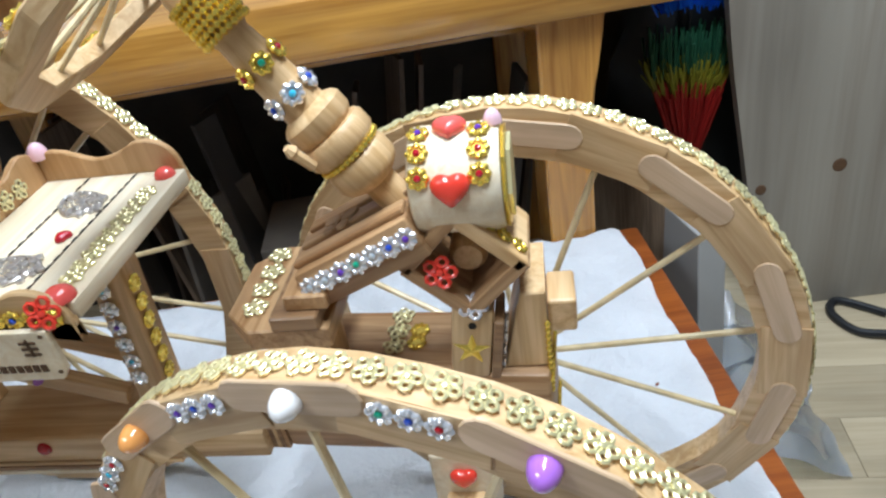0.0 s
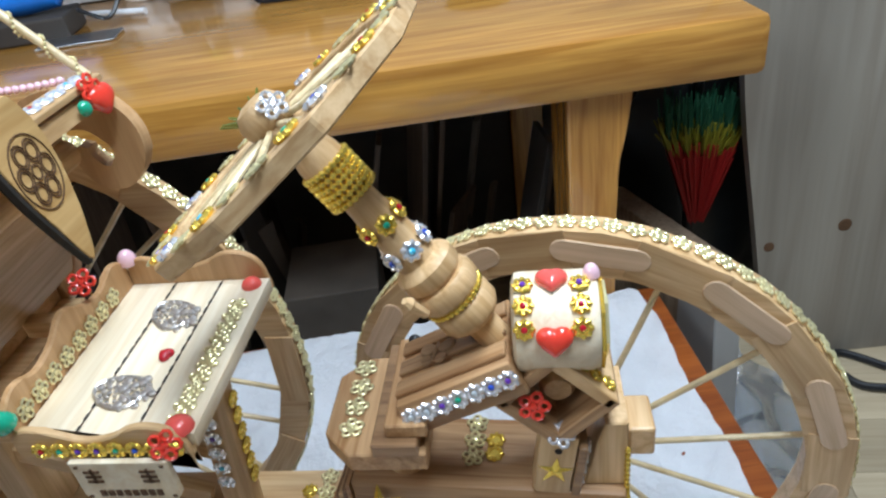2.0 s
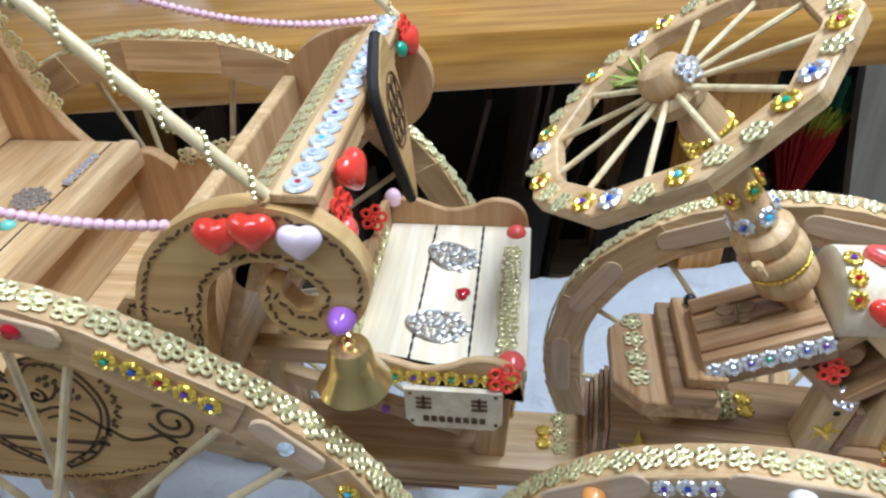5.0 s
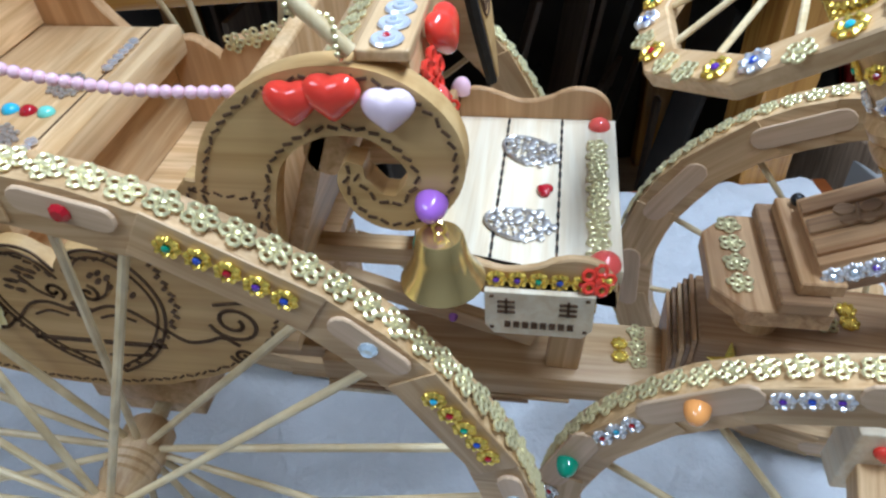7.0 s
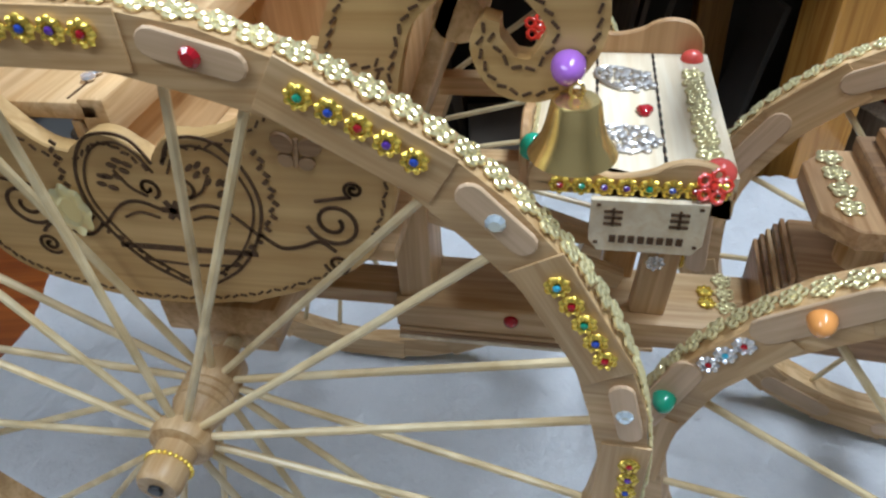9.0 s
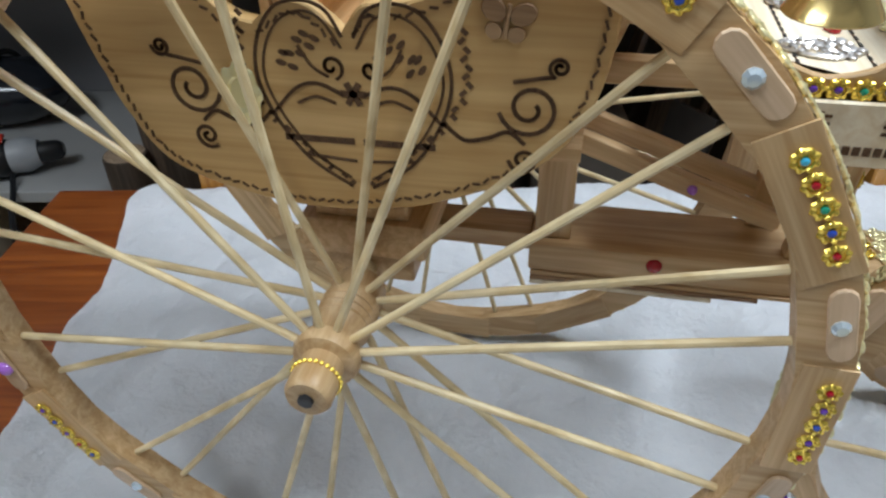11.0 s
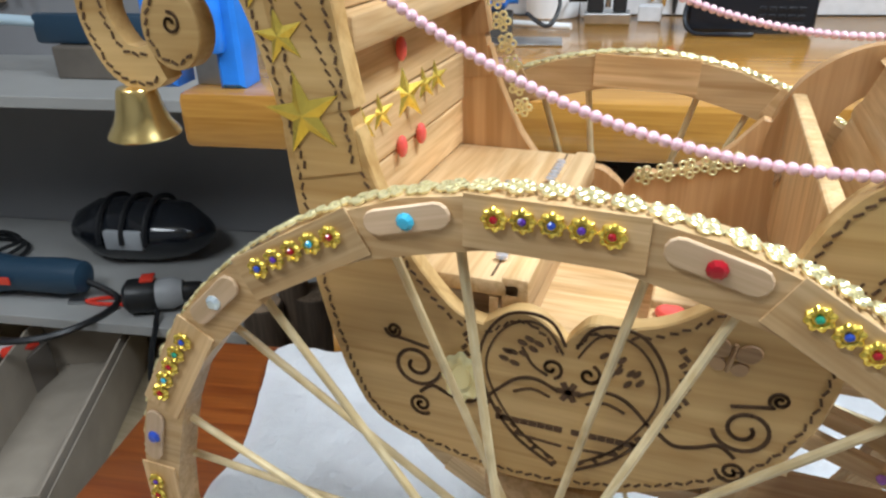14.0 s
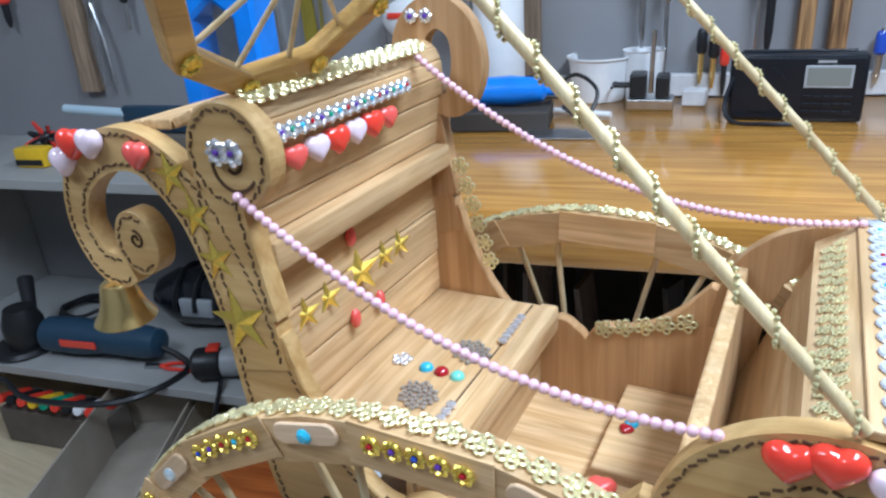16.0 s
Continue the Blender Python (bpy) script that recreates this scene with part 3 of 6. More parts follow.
STEER = radians(-13)
for name, c, gem in (("front_wheel", (0.468, 0.0145), 1), ("front_wheel", (0.528, 0.258), 0)):
    FR, FI = (0.2090, 0.1800) if gem else (0.211, 0.174)
    w = wheel(name, Matrix.Translation((c[0], c[1], 0.206 if gem else 0.213)) @ Matrix.Rotation(STEER, 4, "Z"), FR, FI, 11, 66.2 if gem else 85, 0.022, 20, ["purple", "white", "orange", "green", "white", "purple", "orange", "green", "white", "pink", "purple"] if gem else None, CUP_SILVER, 3, 0.0160, "pearl",
              "pale wooden spoked front wheel with gold flower trim" + (" and pearls" if gem else ""), 31.3 if gem else 0, 0.0065 if gem else 0.0)
    put_spokes(w, [10 + 30 * k for k in range(12)], 0.012, 0.0 if gem else -0.008, FI, 0.010)
    part("hub", box(-0.016, 0.016, -0.028, 0.03, -0.016, 0.016, 0.004), PINE_Y, w, "square wooden hub block")
    part("axle_pin", lathe([(0.004, -0.04), (0.004, -0.027)], 10, "y"), PINE_Y, w)


def body_sides():
    hull = smooth_line([(-0.100, 0.548), (-0.091, 0.517), (-0.073, 0.480), (-0.050, 0.452), (-0.034, 0.446)], 5)
    hull += smooth_line([(-0.034, 0.446), (-0.018, 0.456), (-0.004, 0.455), (0.0105, 0.442)], 5)[1:]
    hull += smooth_line([(0.0105, 0.442), (0.022, 0.456), (0.038, 0.457), (0.060, 0.464), (0.084, 0.482), (0.104, 0.505)], 5)[1:]
    hull += smooth_line([(0.140, 0.500), (0.139, 0.450), (0.132, 0.414), (0.114, 0.384), (0.080, 0.362), (0.040, 0.348), (0.0, 0.342), (-0.040, 0.344), (-0.080, 0.354), (-0.106, 0.370), (-0.122, 0.405), (-0.133, 0.450), (-0.140, 0.495), (-0.144, 0.548)], 5)
    front = [(0.122, 0.470, 0.036), (0.127, 0.500, 0.036), (0.139, 0.526, 0.033), (0.164, 0.543, 0.031), (0.193, 0.544, 0.030), (0.212, 0.529, 0.029), (0.216, 0.510, 0.023), (0.204, 0.493, 0.020), (0.189, 0.494, 0.018), (0.181, 0.507, 0.014), (0.183, 0.517, 0.007)]
    back = [(-0.117, 0.522, 0.036), (-0.124, 0.555, 0.040), (-0.134, 0.590, 0.036), (-0.150, 0.624, 0.032), (-0.182, 0.650, 0.026), (-0.216, 0.650, 0.026), (-0.244, 0.631, 0.024), (-0.254, 0.602, 0.021), (-0.244, 0.577, 0.023), (-0.229, 0.571, 0.024), (-0.2165, 0.5755, 0.020)]
    roll = [(-0.117, 0.555, 0.034), (-0.124, 0.590, 0.036), (-0.128, 0.620, 0.036), (-0.126, 0.645, 0.030)]
    for near in (True, False):
        y0, y1 = (YN, YN + 0.011) if near else (YF - 0.011, YF)
        lab = "burnt-line decorated plywood side panel" if near else "plain plywood side panel"
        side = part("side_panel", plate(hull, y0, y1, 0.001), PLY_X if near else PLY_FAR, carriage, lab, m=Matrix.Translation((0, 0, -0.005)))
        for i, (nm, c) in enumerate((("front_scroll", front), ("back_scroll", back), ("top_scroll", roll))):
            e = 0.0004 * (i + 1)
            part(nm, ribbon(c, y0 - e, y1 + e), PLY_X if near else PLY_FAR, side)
        if not near:
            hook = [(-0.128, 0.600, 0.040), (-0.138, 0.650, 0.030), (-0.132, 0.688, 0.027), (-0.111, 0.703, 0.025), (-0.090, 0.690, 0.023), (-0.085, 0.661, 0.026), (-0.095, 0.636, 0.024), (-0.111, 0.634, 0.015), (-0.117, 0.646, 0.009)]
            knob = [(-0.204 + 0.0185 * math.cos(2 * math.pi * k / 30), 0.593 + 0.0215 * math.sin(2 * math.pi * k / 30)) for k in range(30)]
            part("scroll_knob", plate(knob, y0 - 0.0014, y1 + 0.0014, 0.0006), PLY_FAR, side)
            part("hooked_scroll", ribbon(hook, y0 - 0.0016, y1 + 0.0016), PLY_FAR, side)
            continue
        disc = [(-0.115 + 0.0285 * math.cos(2 * math.pi * k / 36), 0.654 + 0.0295 * math.sin(2 * math.pi * k / 36)) for k in range(36)]
        part("scroll_disc", plate(disc, y0 - 0.0016, y1 + 0.0016, 0.0008), PLY_X, side)
        knob = [(-0.204 + 0.0185 * math.cos(2 * math.pi * k / 30), 0.593 + 0.0215 * math.sin(2 * math.pi * k / 30)) for k in range(30)]
        part("scroll_knob", plate(knob, y0 - 0.0014, y1 + 0.0014, 0.0006), PLY_X, side)
        bm = bmesh.new()
        Y = y0 - 0.0003

        def dashes(line, off, pitch=0.0058, w=0.0022):
            pts = [np.array(p[:2], float) for p in line]
            run = 0.0
            for k in range(1, len(pts)):
                d = pts[k] - pts[k - 1]
                ln = np.linalg.norm(d)
                if ln < 1e-7:
                    continue
                d /= ln
                nrm = np.array([-d[1], d[0]])
                while run < ln:
                    c = pts[k - 1] + d * run + nrm * off
                    sgn = 1 if int(c[0] * 1000) % 2 else -1
                    stroke([c - d * 0.0017 - nrm * 0.0007 * sgn, c + d * 0.0017 + nrm * 0.0007 * sgn], Y, w * 0.58, bm)
                    run += pitch
                run -= ln

        dashes(hull, -0.0055)
        for i, c in enumerate((front, back, roll)):
            pts = smooth_line(c, 7)
            Y = y0 - 0.0004 * (i + 1) - 0.0003
            for s in (1, -1):
                line = []
                for k in range(2, len(pts) - 3):
                    d = pts[k + 1][:2] - pts[k - 1][:2]
                    d /= np.linalg.norm(d)
                    line.append(pts[k][:2] + s * np.array([-d[1], d[0]]) * max(0.002, pts[k][2] / 2 - 0.004))
                dashes(line, 0.0, 0.0056, 0.0022)
        Y = y0 - 0.0003

        def spiral(cx, cz, r0, r1, a0, a1, w=0.0021):
            n = 34
            stroke([(cx + (r0 + (r1 - r0) * k / n) * math.cos(a0 + (a1 - a0) * k / n), cz + (r0 + (r1 - r0) * k / n) * math.sin(a0 + (a1 - a0) * k / n)) for k in range(n + 1)], Y, w, bm)

        Y = y0 - 0.0019
        dashes([(-0.115 + 0.0245 * math.cos(0.17 * k), 0.654 + 0.0255 * math.sin(0.17 * k)) for k in range(38)], 0.0, 0.0056, 0.0022)
        spiral(-0.1125, 0.651, 0.004, 0.017, 4.2, 12.0, 0.0018)
        Y = y0 - 0.0017
        dashes([(-0.204 + 0.0145 * math.cos(0.19 * k), 0.593 + 0.0175 * math.sin(0.19 * k)) for k in range(6, 30)], 0.0, 0.0056, 0.0022)
        spiral(-0.203, 0.596, 0.0015, 0.006, 0.0, 8.0, 0.0015)
        Y = y0 - 0.0003
        part("burnt_border", bm, BURN, side, "dark burnt-in dashes along the edges")
        bm = bmesh.new()
        # mirrored heart frame with scrolls either side
        for s in (1, -1):
            X = lambda v: 0.0085 + s * v
            stroke([(X(v), z) for v, z in smooth_line([(0.003, 0.4335), (0.010, 0.446), (0.022, 0.450), (0.036, 0.446), (0.047, 0.430), (0.050, 0.410), (0.043, 0.388), (0.028, 0.366), (0.006, 0.351)], 5)], Y, 0.0017, bm)
            stroke([(X(v), z) for v, z in smooth_line([(0.004, 0.428), (0.012, 0.441), (0.022, 0.445), (0.034, 0.440), (0.043, 0.427), (0.046, 0.410), (0.039, 0.390), (0.025, 0.370), (0.006, 0.356)], 5)], Y, 0.0012, bm)
            stroke([(X(v), z) for v, z in smooth_line([(0.046, 0.392), (0.056, 0.384), (0.068, 0.386), (0.078, 0.390), (0.086, 0.384)], 5)], Y, 0.0020, bm)
            spiral(X(0.088), 0.403, 0.0035, 0.015, 0.5 if s > 0 else math.pi - 0.5, (-9.2 if s > 0 else math.pi + 9.2))
            spiral(X(0.101), 0.424, 0.001, 0.0052, 0.6, 0.6 + s * 10.0, 0.0017)
            stroke([(X(v), z) for v, z in smooth_line([(0.0985, 0.4195), (0.092, 0.4185), (0.080, 0.416)], 4)], Y, 0.0018, bm)
            spiral(X(0.086), 0.375, 0.001, 0.0075, 1.2, 1.2 - s * 10.5, 0.0018)
            stroke([(X(v), z) for v, z in smooth_line([(0.006, 0.404), (0.018, 0.409), (0.030, 0.406), (0.044, 0.392)], 5)], Y, 0.0018, bm)
            stroke([(X(v), z) for v, z in smooth_line([(0.010, 0.399), (0.020, 0.402), (0.030, 0.398)], 4)], Y, 0.0014, bm)
            spiral(X(0.010), 0.418, 0.001, 0.0065, 0, s * 7.5, 0.0017)
            stroke([(X(v), z) for v, z in smooth_line([(0.012, 0.413), (0.020, 0.418), (0.026, 0.428)], 4)], Y, 0.0014, bm)
            for v, z in ((0.020, 0.428), (0.026, 0.431), (0.031, 0.424), (0.030, 0.417), (0.022, 0.434), (0.036, 0.419), (0.017, 0.432), (0.025, 0.424), (0.034, 0.424)):
                ang = 0.6 * s + 9.0 * v
                ring = [(X(v) + 0.0030 * math.cos(q) * math.cos(ang) - 0.0015 * math.sin(q) * math.sin(ang), z + 0.0030 * math.cos(q) * math.sin(ang) + 0.0015 * math.sin(q) * math.cos(ang)) for q in (math.pi * k / 4 for k in range(8))]
                f = [bm.verts.new((p[0], Y - 0.0003, p[1])) for p in ring]
                g = [bm.verts.new((p[0], Y + 0.0003, p[1])) for p in ring]
                bm.faces.new(f)
                for k in range(8):
                    bm.faces.new((f[k], f[(k + 1) % 8], g[(k + 1) % 8], g[k]))
            for k in range(22):
                t = k / 21
                zz = 0.444 - 0.09 * t
                vv = 0.055 - 0.052 * max(0, t - 0.3) ** 1.5 / 0.6 + 0.004 * math.sin(t * 3)
                stroke([(X(vv), zz), (X(vv + 0.002 * (1 if k % 2 else -1)), zz - 0.002)], Y, 0.0022, bm)
            stroke([(X(0.002), 0.3665), (X(0.030), 0.3685)], Y, 0.0014, bm)
        for k in range(6):
            a = k * math.pi / 3
            stroke([(0.0085, 0.4045), (0.0085 + 0.006 * math.cos(a), 0.4045 + 0.006 * math.sin(a))], Y, 0.0032, bm)
        # a line of lettering that cannot be read, as bars
        for k in range(17):
            if k == 8:
                continue
            x = -0.031 + k * 0.0048
            stroke([(x, 0.378), (x + 0.0031, 0.378)], Y, 0.0034, bm)
        part("burnt_drawing", bm, BURN, side, "dark burnt-in scrolls and heart frame", m=Matrix.Translation((0.0055, 0, 0.0075)))


body_sides()


def body_inside():
    y0, y1 = YN + 0.0112, YF - 0.0112
    part("body_floor", box(-0.10, 0.128, y0, y1, 0.372, 0.380), PINE_X, carriage)
    part("keel", plate([(-0.10, 0.3715), (0.10, 0.3715), (0.07, 0.352), (0.0, 0.343), (-0.06, 0.346)], y0, y1, 0), PINE_X, carriage)
    seat = part("seat", box(-0.128, -0.016, y0, y1, 0.452, 0.462, 0.002), PINE_Y, carriage, "slatted wooden bench seat", True)
    part("seat_lip", box(-0.028, -0.012, y0, y1, 0.441, 0.4645, 0.003), PINE_Y, seat, "", True)
    part("seat_front", box(-0.034, -0.029, y0, y1, 0.381, 0.4515), PINE_Y, seat)
    part("seat_groove", box(-0.0345, -0.0332, y0 + 0.004, y1 - 0.004, 0.4621, 0.4625), BURN, seat)
    part("step", box(0.046, 0.108, 0.160, 0.268, 0.3802, 0.402, 0.002), PINE_X, carriage, "pale wooden step block")
    part("step", box(0.046, 0.108, y0 + 0.004, 0.150, 0.3802, 0.402, 0.002), PINE_X, carriage, "pale wooden step block")
    # backrest: stacked slats, a ledge, and a rolled top
    back = part("backrest", box(-0.140, -0.1295, y0, y1, 0.452, 0.580), PINE_Y, carriage, "slatted wooden backrest with a rolled top")
    for k in range(3):
        part("slat", box(-0.1292, -0.1225 + 0.0012 * (k % 2), y0, y1, 0.463 + 0.0375 * k, 0.4995 + 0.0375 * k, 0.0015), PINE_Y, back)
    part("ledge", box(-0.1285, -0.104, y0, y1, 0.577, 0.596, 0.003), PINE_Y, back, "", True)
    prof = smooth_line([(-0.116, 0.596), (-0.112, 0.625), (-0.106, 0.650), (-0.108, 0.668), (-0.120, 0.678), (-0.140, 0.674), (-0.165, 0.664), (-0.200, 0.662), (-0.232, 0.650)], 3)
    for k in range(0, len(prof) - 1, 2):
        a, b = prof[k], prof[min(k + 2, len(prof) - 1)]
        d = b - a
        ln = np.linalg.norm(d)
        ang = math.atan2(d[1], d[0])
        mid = (a + b) / 2
        m = Matrix.Translation((mid[0], (y0 + y1) / 2, mid[1])) @ Matrix.Rotation(-ang, 4, "Y")
        part("slat", box(-ln / 2 + 0.0004, ln / 2 - 0.0004, -(y1 - y0) / 2, (y1 - y0) / 2, 0.0, 0.006, 0.0012), PINE_Y, back, m=m)
    part("back_board", box(-0.140, -0.129, y0, y1, 0.5805, 0.660), PINE_Y, back)
    # dash: a leaning board between the front scrolls with a flat top strip
    dash = part("dash_panel", box(-0.004, 0.004, y0, y1, -0.075, 0.065, 0.001), PINE_Y, carriage, "leaning wooden dash panel between the front scrolls", m=Matrix.Translation((0.152, 0, 0.480)) @ Matrix.Rotation(radians(20), 4, "Y"))
    part("dash_top", box(0.1885, 0.2095, YN + 0.003, YF + 0.002, 0.5555, 0.5605, 0.001), PINE_Y, carriage, "flat wooden strip set with gems")
    part("dash_slope", plate([(0.166, 0.5445), (0.1888, 0.5582), (0.1884, 0.5530), (0.171, 0.5400)], y0, y1, 0), PINE_Y, carriage, "sloping wooden board set with lacy flowers")
    part("dash_front", box(-0.003, 0.003, y0, y1, 0.010, 0.022), PINE_Y, carriage, m=Matrix.Translation((0.207, 0, 0.531)) @ Matrix.Rotation(radians(-8), 4, "Y"))
    part("roller", lathe([(0.011, y0), (0.011, y1)], 16, "y", m=Matrix.Translation((0.168, 0, 0.508))), PINE_Y, carriage, "", True)
    part("brace_rail", box(0.118, 0.128, y0, y1, 0.420, 0.520, 0.002), PINE_Z, carriage)
    # plaque hung in front of the dash
    ctrl = [(0.004, -0.064), (-0.012, -0.034), (-0.024, -0.006), (-0.029, 0.020), (-0.012, 0.034), (0.012, 0.044), (0.026, 0.026), (0.029, 0.0), (0.022, -0.030)]
    pl = smooth_line(ctrl, 4, True)
    m = Matrix.Translation((0.2175, 0.168, 0.540)) @ Matrix.Scale(0.98, 4) @ Matrix.Rotation(radians(90), 4, "Z") @ Matrix.Diagonal((0.78, 1, 1, 1)) @ Matrix.Rotation(radians(-8), 4, "X")
    pq = part("plaque", plate(pl, -0.0040, 0.0040, 0.0006), PLY_X, carriage, "small wooden plaque with a burnt flower and charred edge", m=m)
    bm = tube([(p[0] - 0.002, 0.0, p[1]) for p in smooth_line(ctrl[:6], 6)], 0.0036, 6)
    part("charred_edge", bm, CHAR, pq, "charred black edge")
    bm = bmesh.new()
    for k in range(6):
        a = k * math.pi / 3
        c = (0.0135 * math.cos(a), 0.0135 * math.sin(a))
        for q in (0.0072, 0.0050):
            stroke([(c[0] + q * math.cos(b), c[1] + q * math.sin(b)) for b in (j * math.pi / 6 for j in range(13))], -0.0044, 0.0007, bm)
    stroke([(0.0045 * math.cos(b), 0.0045 * math.sin(b)) for b in (j * math.pi / 5 for j in range(11))], -0.0044, 0.0010, bm)
    stroke([(0.0232 * math.cos(b), 0.0232 * math.sin(b)) for b in (j * math.pi / 12 for j in range(25))], -0.0044, 0.0006, bm)
    part("burnt_flower", bm, BURN, pq)


body_inside()


def chassis():
    part("beam", box(0.098, 0.352, 0.128, 0.186, 0.2385, 0.262, 0.002), PINE_X, carriage, "long wooden chassis beam", True)
    for k in range(3):
        part("beam_strip", box(0.100, 0.285 - 0.03 * k, 0.127 - 0.0012 * k, 0.187, 0.2352 - 0.0031 * k, 0.2382 - 0.0031 * k, 0.0004), (PINE_X, WALNUT, TRAY_WOOD)[k], carriage, "thin plywood strip under the beam")
    part("thin_rail", box(-0.05, 0.0975, 0.142, 0.172, 0.246, 0.2600, 0.001), PINE_X, carriage)
    ax = part("axle_block", box(-0.040, 0.040, 0.062, 0.252, 0.286, 0.312, 0.002), PINE_Y, carriage, "stepped wooden axle block", True)
    part("axle_step", box(-0.030, 0.030, 0.066, 0.248, 0.3122, 0.3415, 0.002), PINE_Y, ax)
    part("axle_base", box(-0.030, 0.030, 0.070, 0.244, 0.2625, 0.2858, 0.002), PINE_Y, ax)
    part("axle_rod", lathe([(0.006, 0.05), (0.006, 0.262)], 12, "y", m=Matrix.Translation((0, 0, 0.271))), DOWEL, ax)
    # struts that carry the tray
    for y in (0.145, 0.182):
        leg = part("tray_post", box(-0.012, 0.012, -0.007, 0.007, -0.071, 0.066, 0.002), PINE_Z, carriage, "wooden tray post with gem stripes", m=Matrix.Translation((0.283 if y < 0.16 else 0.262, y, 0.3325)) @ Matrix.Rotation(radians(4), 4, "Y"))
        for k in range(6 if y < 0.16 else 0):
            mm = facing((-0.004, -0.0071, 0.05 - 0.0145 * k), (0, -1, 0))
            piece("gem_cup", CUP_SILVER, leg, mm)
            piece("gem", SMALL[["cyan", "ice", "violet", "ice"][k % 4]], leg, mm @ Matrix.Translation((0, 0, 0.0021)))
            piece("gem_cup", CUP_GOLD, leg, facing((0.0122, 0.0, 0.05 - 0.0145 * k), (1, 0, 0)))
        part("tray_strut", box(-0.072, 0.072, -0.005, 0.005, -0.0065, 0.0065, 0.001), PINE_X, carriage, m=Matrix.Translation((0.190, y, 0.3125)) @ Matrix.Rotation(radians(20.4), 4, "Y"))
    part("tray_rail", box(0.1265, 0.200, 0.100, 0.112, 0.394, 0.408, 0.001), PINE_X, carriage)
    part("tray_rail", box(0.1265, 0.200, 0.200, 0.212, 0.394, 0.408, 0.001), PINE_X, carriage)
    piece("pearl", PEARLS["purple"], carriage, facing((0.200, 0.1398, 0.309), (0, -1, 0)) @ Matrix.Scale(0.45, 4))
    part("tray_post", box(0.101, 0.126, 0.136, 0.178, 0.2625, 0.362, 0.001), PINE_Z, carriage)


chassis()


def tray():
    t = part("tray", box(0.196, 0.304, 0.090, 0.240, 0.399, 0.410, 0.001), TRAY_WOOD, carriage, "shallow pale wooden tray with wavy rims", True)
    wave = smooth_line([(0.196, 0.399), (0.196, 0.424), (0.206, 0.432), (0.222, 0.429), (0.240, 0.423), (0.258, 0.426), (0.274, 0.433), (0.290, 0.431), (0.300, 0.420), (0.303, 0.399)], 4)
    near = [(p[0], p[1] - (0.012 if p[1] > 0.405 else 0)) for p in wave]
    part("near_rim", plate(near, 0.0845, 0.0898, 0.001), PINE_X, t)
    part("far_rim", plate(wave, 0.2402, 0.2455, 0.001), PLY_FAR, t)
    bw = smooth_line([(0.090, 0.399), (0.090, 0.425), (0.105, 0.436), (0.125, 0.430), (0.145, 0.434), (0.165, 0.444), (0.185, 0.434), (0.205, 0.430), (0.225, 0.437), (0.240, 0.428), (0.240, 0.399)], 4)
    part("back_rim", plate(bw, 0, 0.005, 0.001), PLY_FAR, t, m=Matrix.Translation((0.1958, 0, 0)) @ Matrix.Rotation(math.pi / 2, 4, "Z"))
    for x in (0.2315, 0.2680):
        part("burnt_line", box(x - 0.0006, x + 0.0006, 0.0912, 0.2390, 0.4101, 0.4103), BURN, t)
        for k in range(15):
            part("burnt_dash", box(x - 0.0009, x + 0.0009, 0.0915 + 0.0099 * k, 0.0972 + 0.0099 * k, 0.4104, 0.4107), CHAR, t)
    for k in range(10):
        piece("flower_trim", FLOWER_S, t, facing((0.291, 0.100 + 0.0118 * k, 0.4103), (0, 0, 1), turn=k * 0.5))
    for k in range(8):
        mm = facing((0.213 + 0.0115 * k, 0.0843, 0.4055), (0, -1, 0))
        piece("gem_cup", CUP_GOLD, t, mm)
        piece("gem", SMALL[["red", "green", "violet", "violet", "green", "blue"][k % 6]], t, mm @ Matrix.Translation((0, 0, 0.0021)))
        piece("flower_trim", FLOWER_S, t, facing((0.1962, 0.103 + 0.0155 * k, 0.419), (1, 0, 0)))
    # silver filigree leaves
    bm = bmesh.new()
    out = [(0.024 * math.cos(a) * (1 - 0.25 * math.cos(a)), 0.0165 * math.sin(a)) for a in (2 * math.pi * k / 28 for k in range(28))]
    tube([(p[0] * 0.74, p[1] * 0.8, 0.001) for p in out], 0.0013, 5, bm, True)
    rnd = random.Random(5)
    for k in range(46):
        a, r = k * 2.4, math.sqrt((k + 0.5) / 46)
        q = rnd.uniform(0.0014, 0.0034)
        ball(q, bm, (0.0195 * r * math.cos(a), 0.0135 * r * math.sin(a), rnd.uniform(0.0003, 0.0020)), 1, (1, rnd.uniform(0.5, 1.3), 0.7))
    mesh = finish("filigree_leaf", bm, LACE, True)
    piece("filigree_leaf", mesh, t, facing((0.249, 0.197, 0.4103), (0, 0, 1), turn=0.1), "silver filigree leaf")
    piece("filigree_leaf", mesh, t, facing((0.247, 0.123, 0.4103), (0, 0, 1), turn=0.5), "silver filigree leaf")
    piece("ruby_heart", HEART_RUBY, t, facing((0.259, 0.156, 0.4103), (0, 0, 1), turn=-1.2))
    piece("coral_heart", dome_mesh("coral_dome", 0.018, CORAL), t, facing((0.294, 0.094, 0.4103), (0, 0, 1)))
    piece("coral_heart", dome_mesh("coral_dome", 0.015, CORAL), t, facing((0.293, 0.231, 0.4103), (0, 0, 1)))
    piece("red_flower", REDFLOWER, t, facing((0.290, 0.0835, 0.409), (0.2, -1, 0.4)))
    piece("red_flower", REDFLOWER, t, facing((0.193, 0.195, 0.444), (0.3, -1, 1)))
    piece("pearl", PEARLS["pink"], t, facing((0.197, 0.243, 0.429), (0.2, -0.2, 1)))
